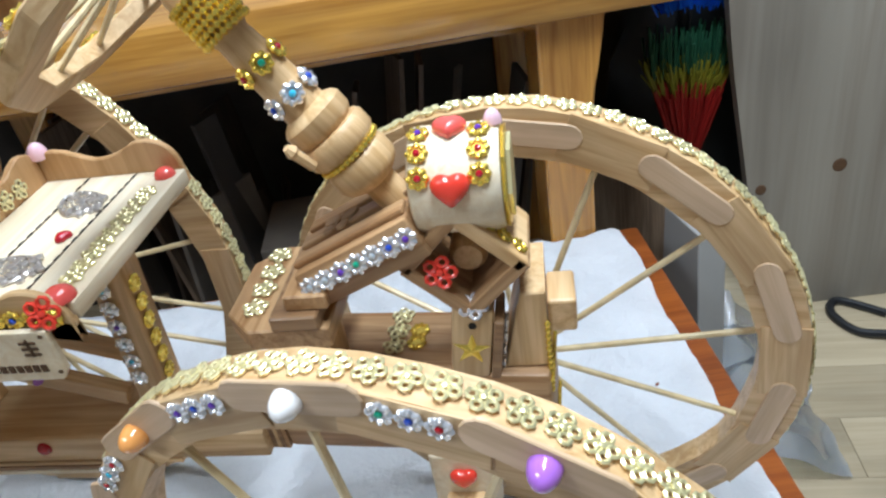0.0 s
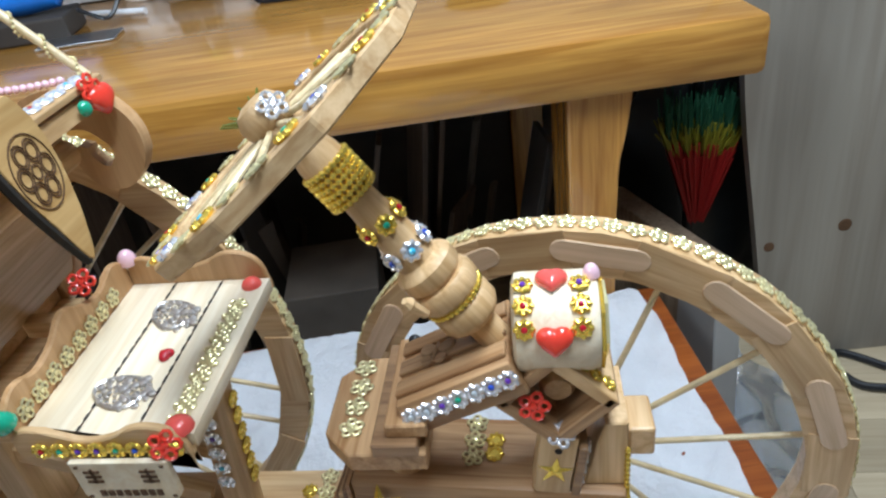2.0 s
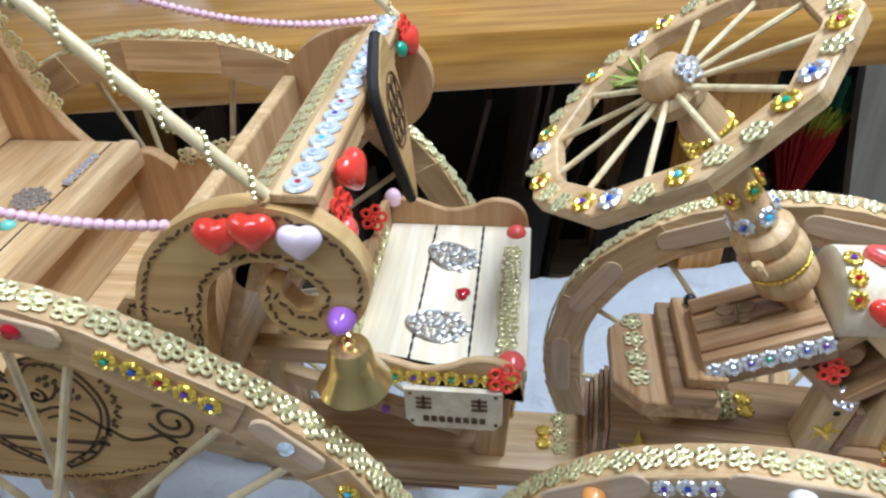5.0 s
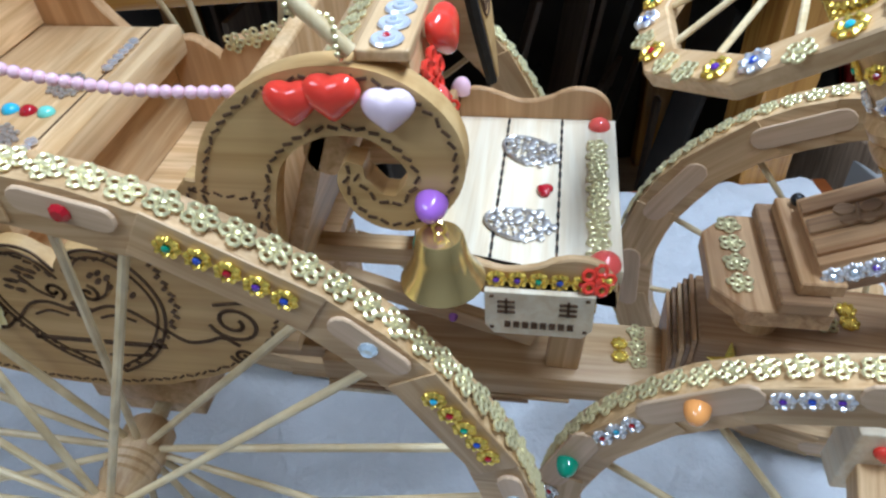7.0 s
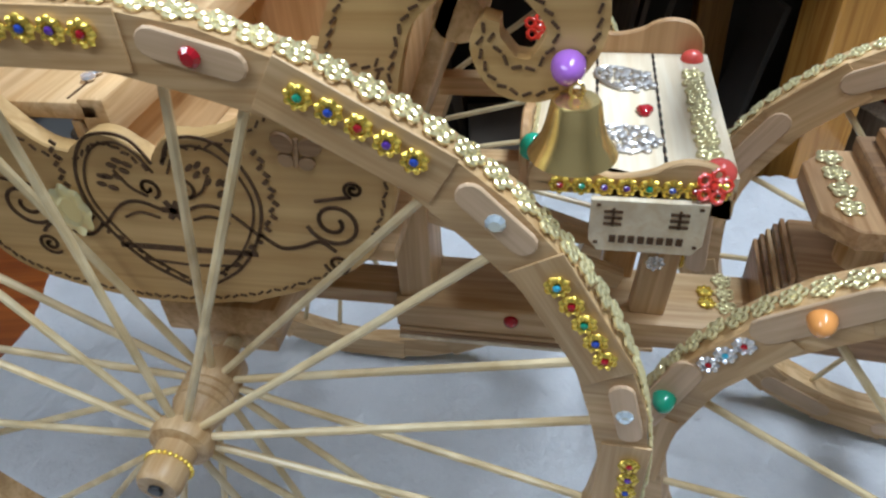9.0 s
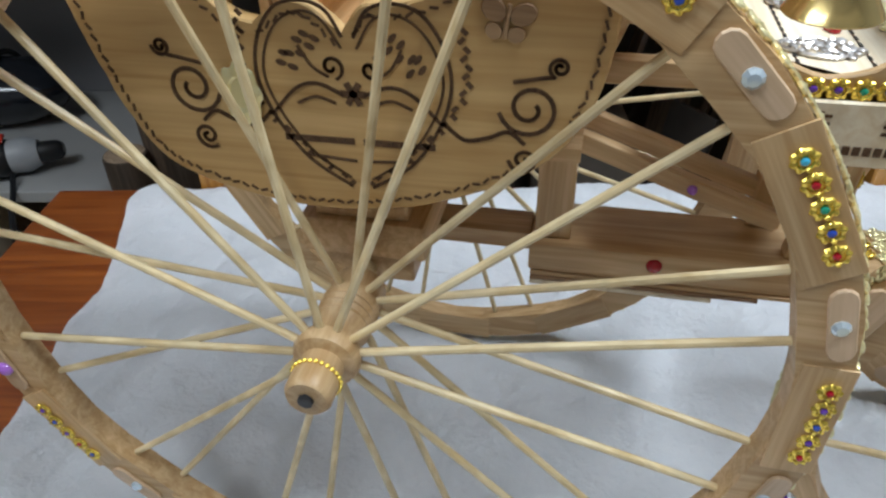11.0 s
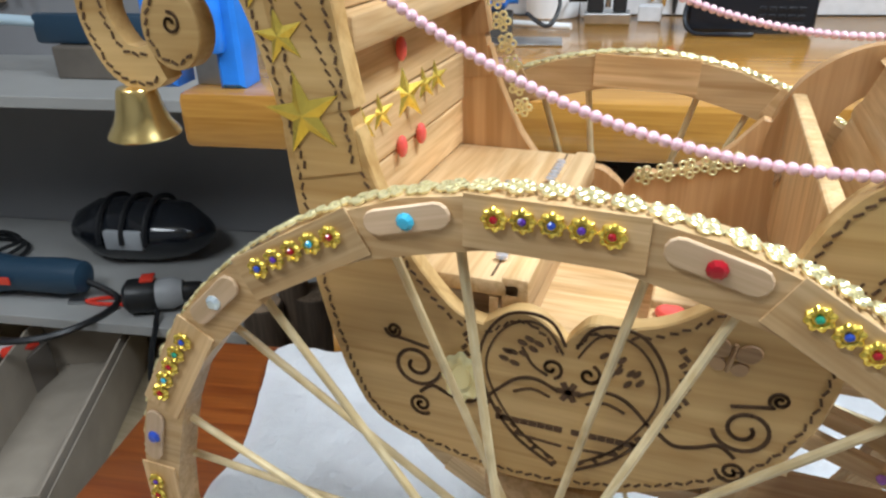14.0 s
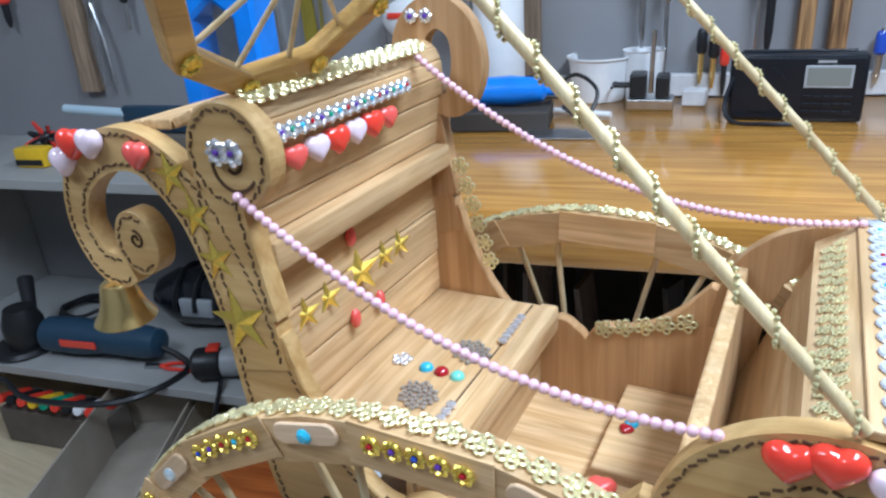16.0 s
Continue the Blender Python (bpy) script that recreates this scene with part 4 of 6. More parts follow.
    piece("pearl", PEARLS["green"], t, facing((0.198, 0.086, 0.425), (0, -0.5, 1)))
    # name board on the near rim
    so = [(-0.030, -0.011), (-0.030, 0.016), (0.030, 0.016), (0.030, -0.011), (0.025, -0.018), (-0.025, -0.018)]
    s = part("name_board", plate(so, -0.002, 0.002, 0.0004), TRAY_WOOD, carriage, "small pale name board with burnt lettering", m=Matrix.Translation((0.260, 0.0795, 0.385)))
    bm = bmesh.new()
    for k in range(8):
        x = -0.019 + 0.005 * k
        stroke([(x + 0.0010, -0.009), (x + 0.0026, -0.009)], -0.0024, 0.0046, bm)
    for x in (-0.018, 0.016):
        for dz in (0.0, 0.004, 0.008):
            stroke([(x - 0.0045, 0.001 + dz), (x + 0.0045, 0.001 + dz)], -0.0024, 0.0015, bm)
        stroke([(x, 0.0), (x, 0.011)], -0.0024, 0.0015, bm)
    for x in (-0.026, 0.026):
        for z in (-0.012, 0.013):
            stroke([(x - 0.0008, z), (x + 0.0008, z)], -0.0024, 0.0016, bm)
    part("burnt_lettering", bm, BURN, s)


tray()


def steering():
    """Column and octagonal hand wheel, leaning back over the tray."""
    base, top = Vector((0.474, 0.150, 0.420)), Vector((0.382, 0.150, 0.560))
    n = (top - base).normalized()
    L = (top - base).length
    m = Matrix.Translation(base) @ n.to_track_quat("Z", "X").to_matrix().to_4x4()
    col = part("steering_column", lathe([(0.0098, 0), (0.0098, 0.018), (0.0140, 0.020), (0.0172, 0.0225), (0.0194, 0.0265), (0.0194, 0.035), (0.0176, 0.0385), (0.0160, 0.0395), (0.0178, 0.041), (0.0205, 0.0445), (0.0205, 0.052), (0.0186, 0.0548), (0.0156, 0.0556), (0.0170, 0.057), (0.0186, 0.0595), (0.0186, 0.067), (0.0164, 0.0697), (0.0123, 0.072), (0.0111, 0.1), (0.0096, 0.12), (0.0115, 0.123), (0.013, 0.13), (0.0126, 0.15), (0.0081, L)], 24), PINE_Z, carriage, "turned wooden steering column with bead bands", True, m)

    def band(r, h, count, size, mat, nm):
        n = count * 4
        pts = [(r * math.cos(2 * math.pi * k / n), r * math.sin(2 * math.pi * k / n), h) for k in range(n)]
        part(nm, tube(pts, [size * (0.45, 0.9, 1.05, 0.9)[k % 4] for k in range(n)], 6, None, True), mat, col, "", True)

    for k in range(6):
        band(0.0134, 0.124 + 0.0040 * k, 24, 0.0022, GOLD, "gold_bead_band")
    band(0.0178, 0.040, 34, 0.0021, GOLD, "gold_bead_band")
    for cups, h, gems, r in ((CUP_GOLD, 0.102, ["red", "green", "violet", "green"], 0.0113), (CUP_SILVER, 0.082, ["blue", "cyan", "violet", "ice"], 0.0120)):
        for k in range(6):
            a = 2 * math.pi * k / 6
            mm = facing((r * math.cos(a), r * math.sin(a), h), (math.cos(a), math.sin(a), 0.1))
            piece("gem_cup", cups, col, mm @ Matrix.Scale(0.98, 4))
            piece("gem", SMALL[gems[k % 4]], col, mm @ Matrix.Translation((0, 0, 0.0024)))
    part("column_peg", lathe([(0.003, 0), (0.003, 0.012), (0.004, 0.014), (0.002, 0.018)], 8, m=Matrix.Translation((-0.010, -0.020, 0.050)) @ Matrix.Rotation(radians(20), 4, "X")), PINE_Z, col)
    # hand wheel
    R, r, th, cnt = 0.093, 0.075, 0.010, 10
    bm = bmesh.new()
    loops = [[bm.verts.new((math.cos(a) * q, math.sin(a) * q, h)) for a in ((k + 0.5) * 2 * math.pi / cnt for k in range(cnt))] for q, h in ((R, 0), (R, th), (r, th), (r, 0))]
    for w in range(4):
        a, b = loops[w], loops[(w + 1) % 4]
        for k in range(cnt):
            bm.faces.new((a[k], a[(k + 1) % cnt], b[(k + 1) % cnt], b[k]))
    bmesh.ops.bevel(bm, geom=bm.edges[:], offset=0.001, segments=1, affect="EDGES")
    mw = Matrix.Translation((0.379, 0.152, 0.555)) @ Matrix.Rotation(radians(-3.9), 4, "Y") @ m.to_3x3().to_4x4()
    sw = part("steering_wheel", bm, PINE_X, carriage, "wooden steering wheel with gold and silver flowers", m=mw)
    for k in range(12):
        a = 2 * math.pi * (k + 0.3) / 12
        p = Vector((0.012 * math.cos(a), 0.012 * math.sin(a), 0.010))
        e = Vector((0.075 * math.cos(a), 0.075 * math.sin(a), 0.006))
        d = e - p
        piece("spoke", SPOKE, sw, Matrix.Translation(p) @ d.to_track_quat("Z", "Y").to_matrix().to_4x4() @ Matrix.Diagonal((0.7, 0.7, d.length, 1)))
    part("hub", lathe([(0.010, -0.004), (0.016, 0.0), (0.017, 0.006), (0.012, 0.010), (0.014, 0.013), (0.0145, 0.019), (0.011, 0.025), (0.005, 0.027)], 20), PINE_Z, sw, "turned wooden hub", True)
    rm = 0.084
    for k in range(30):
        a = 2 * math.pi * k / 30
        q = rm * (1 if (k % 3) else 1.02)
        mm = facing((q * math.cos(a), q * math.sin(a), th), (0, 0, 1), (0, 1, 0), a)
        if k % 3 == 1:
            piece("gem_cup", CUP_GOLD, sw, mm @ Matrix.Scale(1.1, 4))
            piece("gem", SMALL[["green", "red", "violet", "cyan"][(k // 3) % 4]], sw, mm @ Matrix.Translation((0, 0, 0.0022)))
        elif k % 6 == 2:
            piece("gem_cup", CUP_SILVER, sw, mm @ Matrix.Scale(1.1, 4))
            piece("gem", SMALL["blue"], sw, mm @ Matrix.Translation((0, 0, 0.0022)))
        else:
            piece("flower_trim", FLOWER, sw, mm @ Matrix.Scale(0.85, 4))
    piece("silver_flower", FLOWER_SILVER, sw, facing((0.012, -0.008, 0.018), (0.7, -0.6, 0.4)))
    bm = bmesh.new()
    for k in range(7):
        a = 1.2 + k * 0.5
        tube([(-0.01, 0.010, 0.016), (-0.01 + 0.016 * math.cos(a), 0.010 + 0.016 * math.sin(a), 0.028)], [0.003, 0.0006], 5, bm)
    part("leaf_bow", bm, material("green_gold_foil", (0.35, 0.40, 0.10), 0.2, 0.8), sw, "green-gold foil leaf")
    return m, n


CM, CN = steering()


def front_assembly():
    S = Matrix.Translation((0.470, 0.150, 0)) @ Matrix.Rotation(radians(-4), 4, "Z") @ Matrix.Translation((-0.470, -0.150, 0))
    fb = part("front_bolster", box(0.3665, 0.550, 0.128, 0.190, 0.240, 0.310, 0.003), OAK_X, carriage, "deep wooden bolster block with flower studs", True, S)
    for k in range(5):
        part("end_sheet", box(0.3500 + 0.0033 * k, 0.3531 + 0.0033 * k, 0.127, 0.191, 0.239, 0.288 + 0.005 * k, 0.0004), (OAK_Y, WALNUT, PINE_Y, WALNUT, OAK_Y)[k], fb, "thin laminated end sheet")
    for p, ms in (((0.449, 0.183, 0.3102), FLOWER_S), ((0.449, 0.168, 0.3102), FLOWER_S), ((0.449, 0.153, 0.3102), FLOWER_S), ((0.4635, 0.168, 0.3102), CUP_GOLD), ((0.4635, 0.156, 0.3102), CUP_GOLD)):
        piece("flower_trim", ms, fb, facing(p, (0, 0, 1)) @ Matrix.Scale(1.1, 4))
    bm = bmesh.new()
    n = 18
    for z in (0.246, 0.304):
        tube([(0.5506, 0.130 + 0.058 * k / (4 * n), z) for k in range(4 * n + 1)], [0.0019 * (0.45, 0.9, 1.05, 0.9)[k % 4] for k in range(4 * n + 1)], 6, bm)
    tagged(part("bead_edge", bm, GOLD, fb, "gold bead edging", True), kind="stuff")
    for k in range(3):
        piece("flower_trim", FLOWER_S, carriage, facing((0.333, 0.150 + 0.014 * k, 0.2623), (0, 0, 1)))
    for k in range(2):
        piece("gem_cup", CUP_GOLD, carriage, facing((0.320, 0.153 + 0.012 * k, 0.2623), (0, 0, 1)))
    part("front_axle", box(-0.012, 0.012, -0.105, 0.105, -0.012, 0.012, 0.002), PINE_Y, carriage, "wooden front axle bar", m=Matrix.Translation((0.502, 0.150, 0.222)) @ Matrix.Rotation(STEER, 4, "Z"))
    part("king_post", lathe([(0.014, 0.310), (0.014, 0.352)], 18, m=Matrix.Translation((0.404, 0.155, 0))), PINE_Z, carriage)
    # foot plate with cut corners, on two raised layers
    def octo(x0, x1, y0, y1, c):
        return [(x0 + c, y0), (x1, y0), (x1, y1), (x0 + c, y1), (x0, y1 - c), (x0, y0 + c)]

    def slab(o, z0, z1, mat, nm, parent):
        bm = bmesh.new()
        vs = [bm.verts.new((x, y, z0)) for x, y in o]
        f = bm.faces.new(vs)
        r = bmesh.ops.extrude_face_region(bm, geom=[f])
        for v in r["geom"]:
            if isinstance(v, bmesh.types.BMVert):
                v.co.z = z1
        bmesh.ops.bevel(bm, geom=bm.edges[:], offset=0.001, segments=1, affect="EDGES")
        return part(nm, bm, mat, parent)

    fp = slab(octo(0.362, 0.428, 0.110, 0.197, 0.018), 0.352, 0.366, OAK_Y, "foot_plate", carriage)
    tagged(fp, "stepped wooden foot plate with cut corners")
    slab([(0.396, 0.108), (0.424, 0.108), (0.424, 0.199), (0.396, 0.199)], 0.3662, 0.376, WALNUT, "raised_layer", fp)
    slab([(0.405, 0.114), (0.430, 0.114), (0.430, 0.193), (0.405, 0.193)], 0.3762, 0.386, OAK_Y, "raised_layer", fp)
    for k in range(4):
        piece("flower_trim", FLOWER_S, fp, facing((0.379, 0.131 + 0.0180 * k, 0.3663), (0, 0, 1), turn=k) @ Matrix.Scale(1.12, 4))
    # sloping block under the column
    bmx = Matrix.Translation((0.452, 0.148, 0.400)) @ Matrix.Rotation(radians(-25), 4, "Y")
    wb = part("column_block", box(-0.038, 0.038, -0.028, 0.032, -0.014, 0.012, 0.002), OAK_X, carriage, "sloping grooved block with a row of gems", True, bmx)
    for k in range(3):
        part("groove_strip", box(-0.037, 0.037, -0.022 + 0.018 * k, -0.010 + 0.018 * k, 0.0121, 0.0155, 0.001), WALNUT if k == 1 else OAK_X, wb)
    for k in range(7):
        mm = facing((-0.0325 + 0.0108 * k, -0.0282, 0.002), (0, -1, 0.3))
        piece("gem_cup", CUP_SILVER, wb, mm)
        piece("gem", SMALL[["ice", "ice", "violet", "green", "ice", "blue", "violet"][k]], wb, mm @ Matrix.Translation((0, 0, 0.0021)))
    piece("butterfly", BUTTERFLY, wb, facing((-0.010, 0.002, 0.0156), (0, 0, 1), turn=0.6))
    # drum lamp across the front
    dr = part("drum", lathe([(0.024, 0.484), (0.0285, 0.486), (0.029, 0.490), (0.029, 0.528), (0.0275, 0.532)], 28, "x", m=Matrix.Translation((0, 0.150, 0.432))), TRAY_WOOD, carriage, "pale wooden drum with red hearts and gold gem cups", True)
    part("face_disc", lathe([(0.0275, 0.5325), (0.0285, 0.5345)], 8, "x", m=Matrix.Translation((0, 0.150, 0.432))), GOLD, dr, "gold filigree face disc")
    part("face_disc", lathe([(0.022, 0.5348), (0.022, 0.537)], 6, "x", m=Matrix.Translation((0, 0.150, 0.432))), PALEGOLD, dr)

    def on_drum(x, deg, lift=0.0):
        a = radians(deg)
        nrm = Vector((0, -math.cos(a), math.sin(a)))
        return facing(Vector((x, 0.150, 0.432)) + nrm * (0.0289 + lift), nrm, (0, 0, 1))

    piece("red_heart", HEART_RED, dr, on_drum(0.507, 18) @ Matrix.Scale(0.85, 4))
    piece("red_heart", HEART_CORAL, dr, on_drum(0.507, 85) @ Matrix.Scale(0.9, 4))
    for x in (0.491, 0.522):
        for j, deg in enumerate((30, 55, 80)):
            mm = on_drum(x, deg)
            piece("gem_cup", CUP_GOLD, dr, mm)
            piece("gem", SMALL[["red", "red", "violet"][j]], dr, mm @ Matrix.Translation((0, 0, 0.0021)))
    piece("pearl", PEARLS["pink"], dr, on_drum(0.529, 95) @ Matrix.Scale(0.7, 4))
    # open square box set on its corner under the drum
    for k, (cx, cz, ang) in enumerate(((-0.015, 0.016, 45), (0.017, 0.014, -45), (-0.014, -0.016, -45), (0.018, -0.016, 45))):
        mm = Matrix.Translation((0.505 + cx, 0.150, 0.391 + cz)) @ Matrix.Rotation(radians(-ang), 4, "Y")
        part("box_board", box(-0.024, 0.024, -0.026, 0.026, -0.004, 0.004, 0.001), PINE_X if k == 1 else OAK_X, carriage, m=mm)
    piece("red_flower", REDFLOWER, carriage, facing((0.4935, 0.1265, 0.388), (0, -1, 0.3)))
    part("lamp_core", lathe([(0.008, 0.138), (0.011, 0.142), (0.011, 0.175)], 18, "y", m=Matrix.Translation((0.508, 0, 0.388))), PINE_Y, carriage, "", True)
    for k in range(4):
        piece("gem_cup", CUP_GOLD, carriage, facing((0.514 + 0.0076 * k, 0.134, 0.4186 - 0.0076 * k), (0.7, 0, 0.7)) @ Matrix.Scale(0.85, 4))
    # block with a gold star on a plate
    mm = Matrix.Translation((0.5045, 0.1325, 0.335)) @ Matrix.Rotation(radians(8), 4, "Y") @ Matrix.Scale(1.1, 4)
    sb = part("star_block", box(-0.011, 0.011, -0.007, 0.012, -0.024, 0.024, 0.003), PINE_Z, carriage, "wooden block with a gold star", True, mm)
    part("side_board", box(0.0112, 0.0165, -0.007, 0.020, -0.024, 0.016, 0.001), WALNUT, sb, "dark side board")
    part("peg_hole", lathe([(0.0022, -0.0074), (0.0022, -0.0069)], 10, "y", m=Matrix.Translation((0, 0, 0.0135))), CHAR, sb)
    piece("gold_star", STAR, sb, facing((0, -0.0072, -0.003), (0, -1, 0)))
    piece("silver_flower", FLOWER_SILVER, sb, facing((0, -0.005, 0.0245), (0, -0.6, 1)))
    for k in range(4):
        piece("gem_cup", CUP_SILVER, sb, facing((0.0166, 0.002, 0.010 - 0.009 * k), (1, 0, 0)) @ Matrix.Scale(0.8, 4))
    part("end_post", plate([(0.522, 0.3105), (0.549, 0.3105), (0.549, 0.366), (0.535, 0.366)], 0.131, 0.182, 0.001), PINE_Z, carriage, "pale wooden end post on the bolster")
    part("end_peg", box(0.5495, 0.566, 0.135, 0.165, 0.333, 0.356, 0.002), PINE_Y, carriage)
    tagged(part("bead_edge", tube([(0.5488, 0.1298, 0.290 + 0.056 * k / 48) for k in range(49)], [0.0019 * (0.45, 0.9, 1.05, 0.9)[k % 4] for k in range(49)], 6), GOLD, carriage, "gold bead edging", True), kind="stuff")
    part("black_pin", ball(0.0045, None, (0.4164, 0.1850, 0.3905), 2), BLACK, carriage, "", True)
    piece("gold_star", STAR, carriage, facing((0.386, 0.1262, 0.297), (0.1, -1, 0.35)) @ Matrix.Scale(1.5, 4))
    ab = part("axle_stop", box(0.470, 0.510, 0.100, 0.1275, 0.200, 0.268, 0.002), TRAY_WOOD, carriage, "pale wooden stop block under the bolster")
    piece("red_heart", HEART_RED, ab, facing((0.4905, 0.0998, 0.250), (0, -1, 0)) @ Matrix.Scale(0.72, 4))
    piece("gem", BIG["orange"], ab, facing((0.5102, 0.106, 0.249), (1, -0.5, 0)))
    piece("gem", BIG["red"], carriage, facing((0.184, 0.1278, 0.2535), (0, -1, 0)))


front_assembly()


def ornaments():
    c = carriage
    hy = YN - 0.0012
    for x, z, me, s in ((0.1635, 0.542, HEART_RED, 0.92), (0.180, 0.545, HEART_RED, 0.95), (0.201, 0.540, HEART_LILAC, 0.95)):
        piece("heart", me, c, facing((x, hy, z), (0, -1, 0.0)) @ Matrix.Scale(s, 4))
    piece("pearl", PEARLS["purple"], c, facing((0.214, hy, 0.494), (0, -1, 0)))
    # hearts and gems along the dash top
    for k in range(17):
        y = 0.048 + 0.0137 * k
        mm = facing((0.200, y, 0.5606), (0, 0, 1))
        piece("sequin", SEQUIN, c, mm @ Matrix.Scale(0.84, 4))
        piece("gem", SMALL[["red", "ice", "ice", "cyan", "ice", "violet"][k % 6]], c, mm @ Matrix.Translation((0, 0, 0.0023)) @ Matrix.Scale(0.85, 4))
    for k in range(34):
        s = 0.0042 if k % 2 else -0.0036
        piece("flower_trim", FLOWER_S, c, facing((0.1765 + 0.80 * s, 0.054 + 0.0059 * k, 0.5511 + 0.48 * s), (-0.5, 0, 0.86), turn=k) @ Matrix.Scale(0.62, 4))
    for y, z, me in ((0.082, 0.549, HEART_RED), (0.062, 0.541, REDFLOWER), (0.058, 0.527, HEART_CORAL), (0.262, 0.548, HEART_RED), (0.256, 0.558, REDFLOWER)):
        piece("red_heart", me, c, facing((0.2125, y, z), (1, -0.2, 0.2)))
    piece("gem", BIG["green"], c, facing((0.212, 0.245, 0.548), (1, -0.2, 0.2)))
    # side flowers inside the far panel
    for k in range(5):
        piece("flower_trim", FLOWER_S, c, facing((0.026 + 0.0158 * k, YF - 0.0113, 0.450 + 0.0043 * k), (0, -1, 0)) @ Matrix.Scale(1.15, 4))
    for k in range(6):
        piece("flower_trim", FLOWER_S, c, facing((-0.095 + 0.0046 * k, YF - 0.0121, 0.578 - 0.0162 * k), (0, -1, 0)) @ Matrix.Scale(1.1, 4))
    piece("butterfly", BUTTERFLY, c, facing((0.090, YN - 0.0006, 0.447), (0, -1, 0), turn=-0.15), "brown wooden butterfly")
    piece("butterfly", BUTTERFLY, c, facing((0.117, 0.240, 0.470), (-1, 0, 0.2), turn=0.8) @ Matrix.Scale(0.8, 4))
    piece("gold_filigree", setting_mesh("gold_filigree", 0.030, PALEGOLD), c, facing((-0.046, YN - 0.0006, 0.404), (0, -1, 0)) @ Matrix.Diagonal((0.8, 1.2, 0.5, 1)))
    # backrest: stars and drops, hearts and gems under the rolled top
    for y, z, s in ((0.146, 0.533, 1.6), (0.107, 0.531, 1.0), (0.083, 0.531, 1.0), (0.179, 0.532, 1.0), (0.202, 0.532, 1.0)):
        piece("gold_star", STAR, c, facing((-0.1200, y, z), (1, -0.45, 0.2)) @ Matrix.Scale(s * 1.1, 4))
    drop = finish("coral_drop", ball(0.006, None, (0, 0, 0.003), 2, (0.8, 1.3, 0.6)), CORAL, True)
    for y, z in ((0.139, 0.563), (0.133, 0.502), (0.166, 0.501)):
        piece("coral_drop", drop, c, facing((-0.1214, y, z), (1, 0, 0)))
    tint = [HEART_CORAL, HEART_CORAL, HEART_LILAC, HEART_RED, HEART_LILAC, HEART_RED, HEART_CORAL]
    for k in range(7):
        piece("heart", tint[k], c, facing((-0.1035, 0.056 + 0.0200 * k, 0.639), (1, -0.25, 0.1)) @ Matrix.Scale(0.86, 4))
    for k in range(17):
        mm = facing((-0.0995, 0.054 + 0.0090 * k, 0.656), (1, 0, 0.25)) @ Matrix.Scale(0.85, 4)
        piece("gem_cup", CUP_SILVER, c, mm)
        piece("gem", SMALL[["red", "violet", "green", "cyan"][k % 4]], c, mm @ Matrix.Translation((0, 0, 0.0021)))
    for k in range(18):
        piece("flower_trim", FLOWER_S, c, facing((-0.1085, 0.055 + 0.0105 * k, 0.677), (0.5, 0, 0.9), turn=k) @ Matrix.Scale(1.1, 4))
    # stars and hearts on the back post
    for x, z, me, s in ((-0.129, 0.5485, STAR_BIG, 1), (-0.138, 0.587, STAR, 1.35), (-0.148, 0.613, STAR, 1.35), (-0.1605, 0.636, STAR, 1.35)):
        piece("gold_star", me, c, facing((x, YN - 0.0016, z), (0, -1, 0), turn=0.2) @ Matrix.Scale(s, 4))
    for x, z, me in ((-0.181, 0.6465, HEART_CORAL), (-0.219, 0.651, HEART_LILAC), (-0.235, 0.650, HEART_RED), (-0.248, 0.638, HEART_LILAC)):
        piece("heart", me, c, facing((x, YN - 0.0014, z), (0, -1, 0)) @ Matrix.Scale(0.95, 4))
    for dx in (-0.006, 0.004):
        mm = facing((-0.113 + dx, YN - 0.0018, 0.652), (0, -1, 0))
        piece("gem_cup", CUP_SILVER, c, mm @ Matrix.Scale(1.2, 4))
        piece("gem", SMALL["violet"], c, mm @ Matrix.Translation((0, 0, 0.0025)))
        piece("gem_cup", CUP_SILVER, c, facing((-0.122 + dx * 1.3, YF - 0.0128, 0.695), (0, -1, 0)) @ Matrix.Scale(0.9, 4))
        piece("gem", SMALL["violet"], c, facing((-0.122 + dx * 1.3, YF - 0.0151, 0.695), (0, -1, 0)))
    # seat jewels
    for x, y, k in ((-0.088, 0.144, "ice"), (-0.060, 0.141, "cyan"), (-0.047, 0.140, "red"), (-0.034, 0.139, "mint")):
        if k == "ice":
            piece("silver_flower", FLOWER_SILVER, c, facing((x - 0.006, y + 0.006, 0.4623), (0, 0, 1)))
        else:
            piece("gem", BIG[k], c, facing((x - 0.012, y + 0.006, 0.4623), (0, 0, 1)))
    lb = bmesh.new()
    for k in range(40):
        a, r = k * 2.4, math.sqrt((k + 0.5) / 40)
        ball(0.0022, lb, (0.0165 * r * math.cos(a), 0.0135 * r * math.sin(a), 0.0012), 1, (1, 1, 0.7))
    fil = finish("silver_filigree", lb, LACE, True)
    tagged(piece("silver_filigree", fil, c, facing((-0.050, 0.178, 0.4623), (0, 0, 1))), kind="stuff")
    tagged(piece("silver_filigree", fil, c, facing((-0.061, 0.115, 0.4623), (0, 0, 1))), kind="stuff")
    stone = finish("silver_gem", lathe([(0.0026, 0), (0.0040, 0.0016), (0.0034, 0.0034), (0.0012, 0.0040)], 10), SILVER, True)
    for y in (0.218, 0.092):
        for k in range(6):
            piece("silver_gem", stone, c, facing((-0.0338, y - 0.019 + 0.0076 * k, 0.4626), (0, 0, 1), (0, 1, 0)))
    piece("ruby_heart", HEART_RUBY, c, facing((0.060, 0.207, 0.4022), (0, 0, 1), turn=0.6))
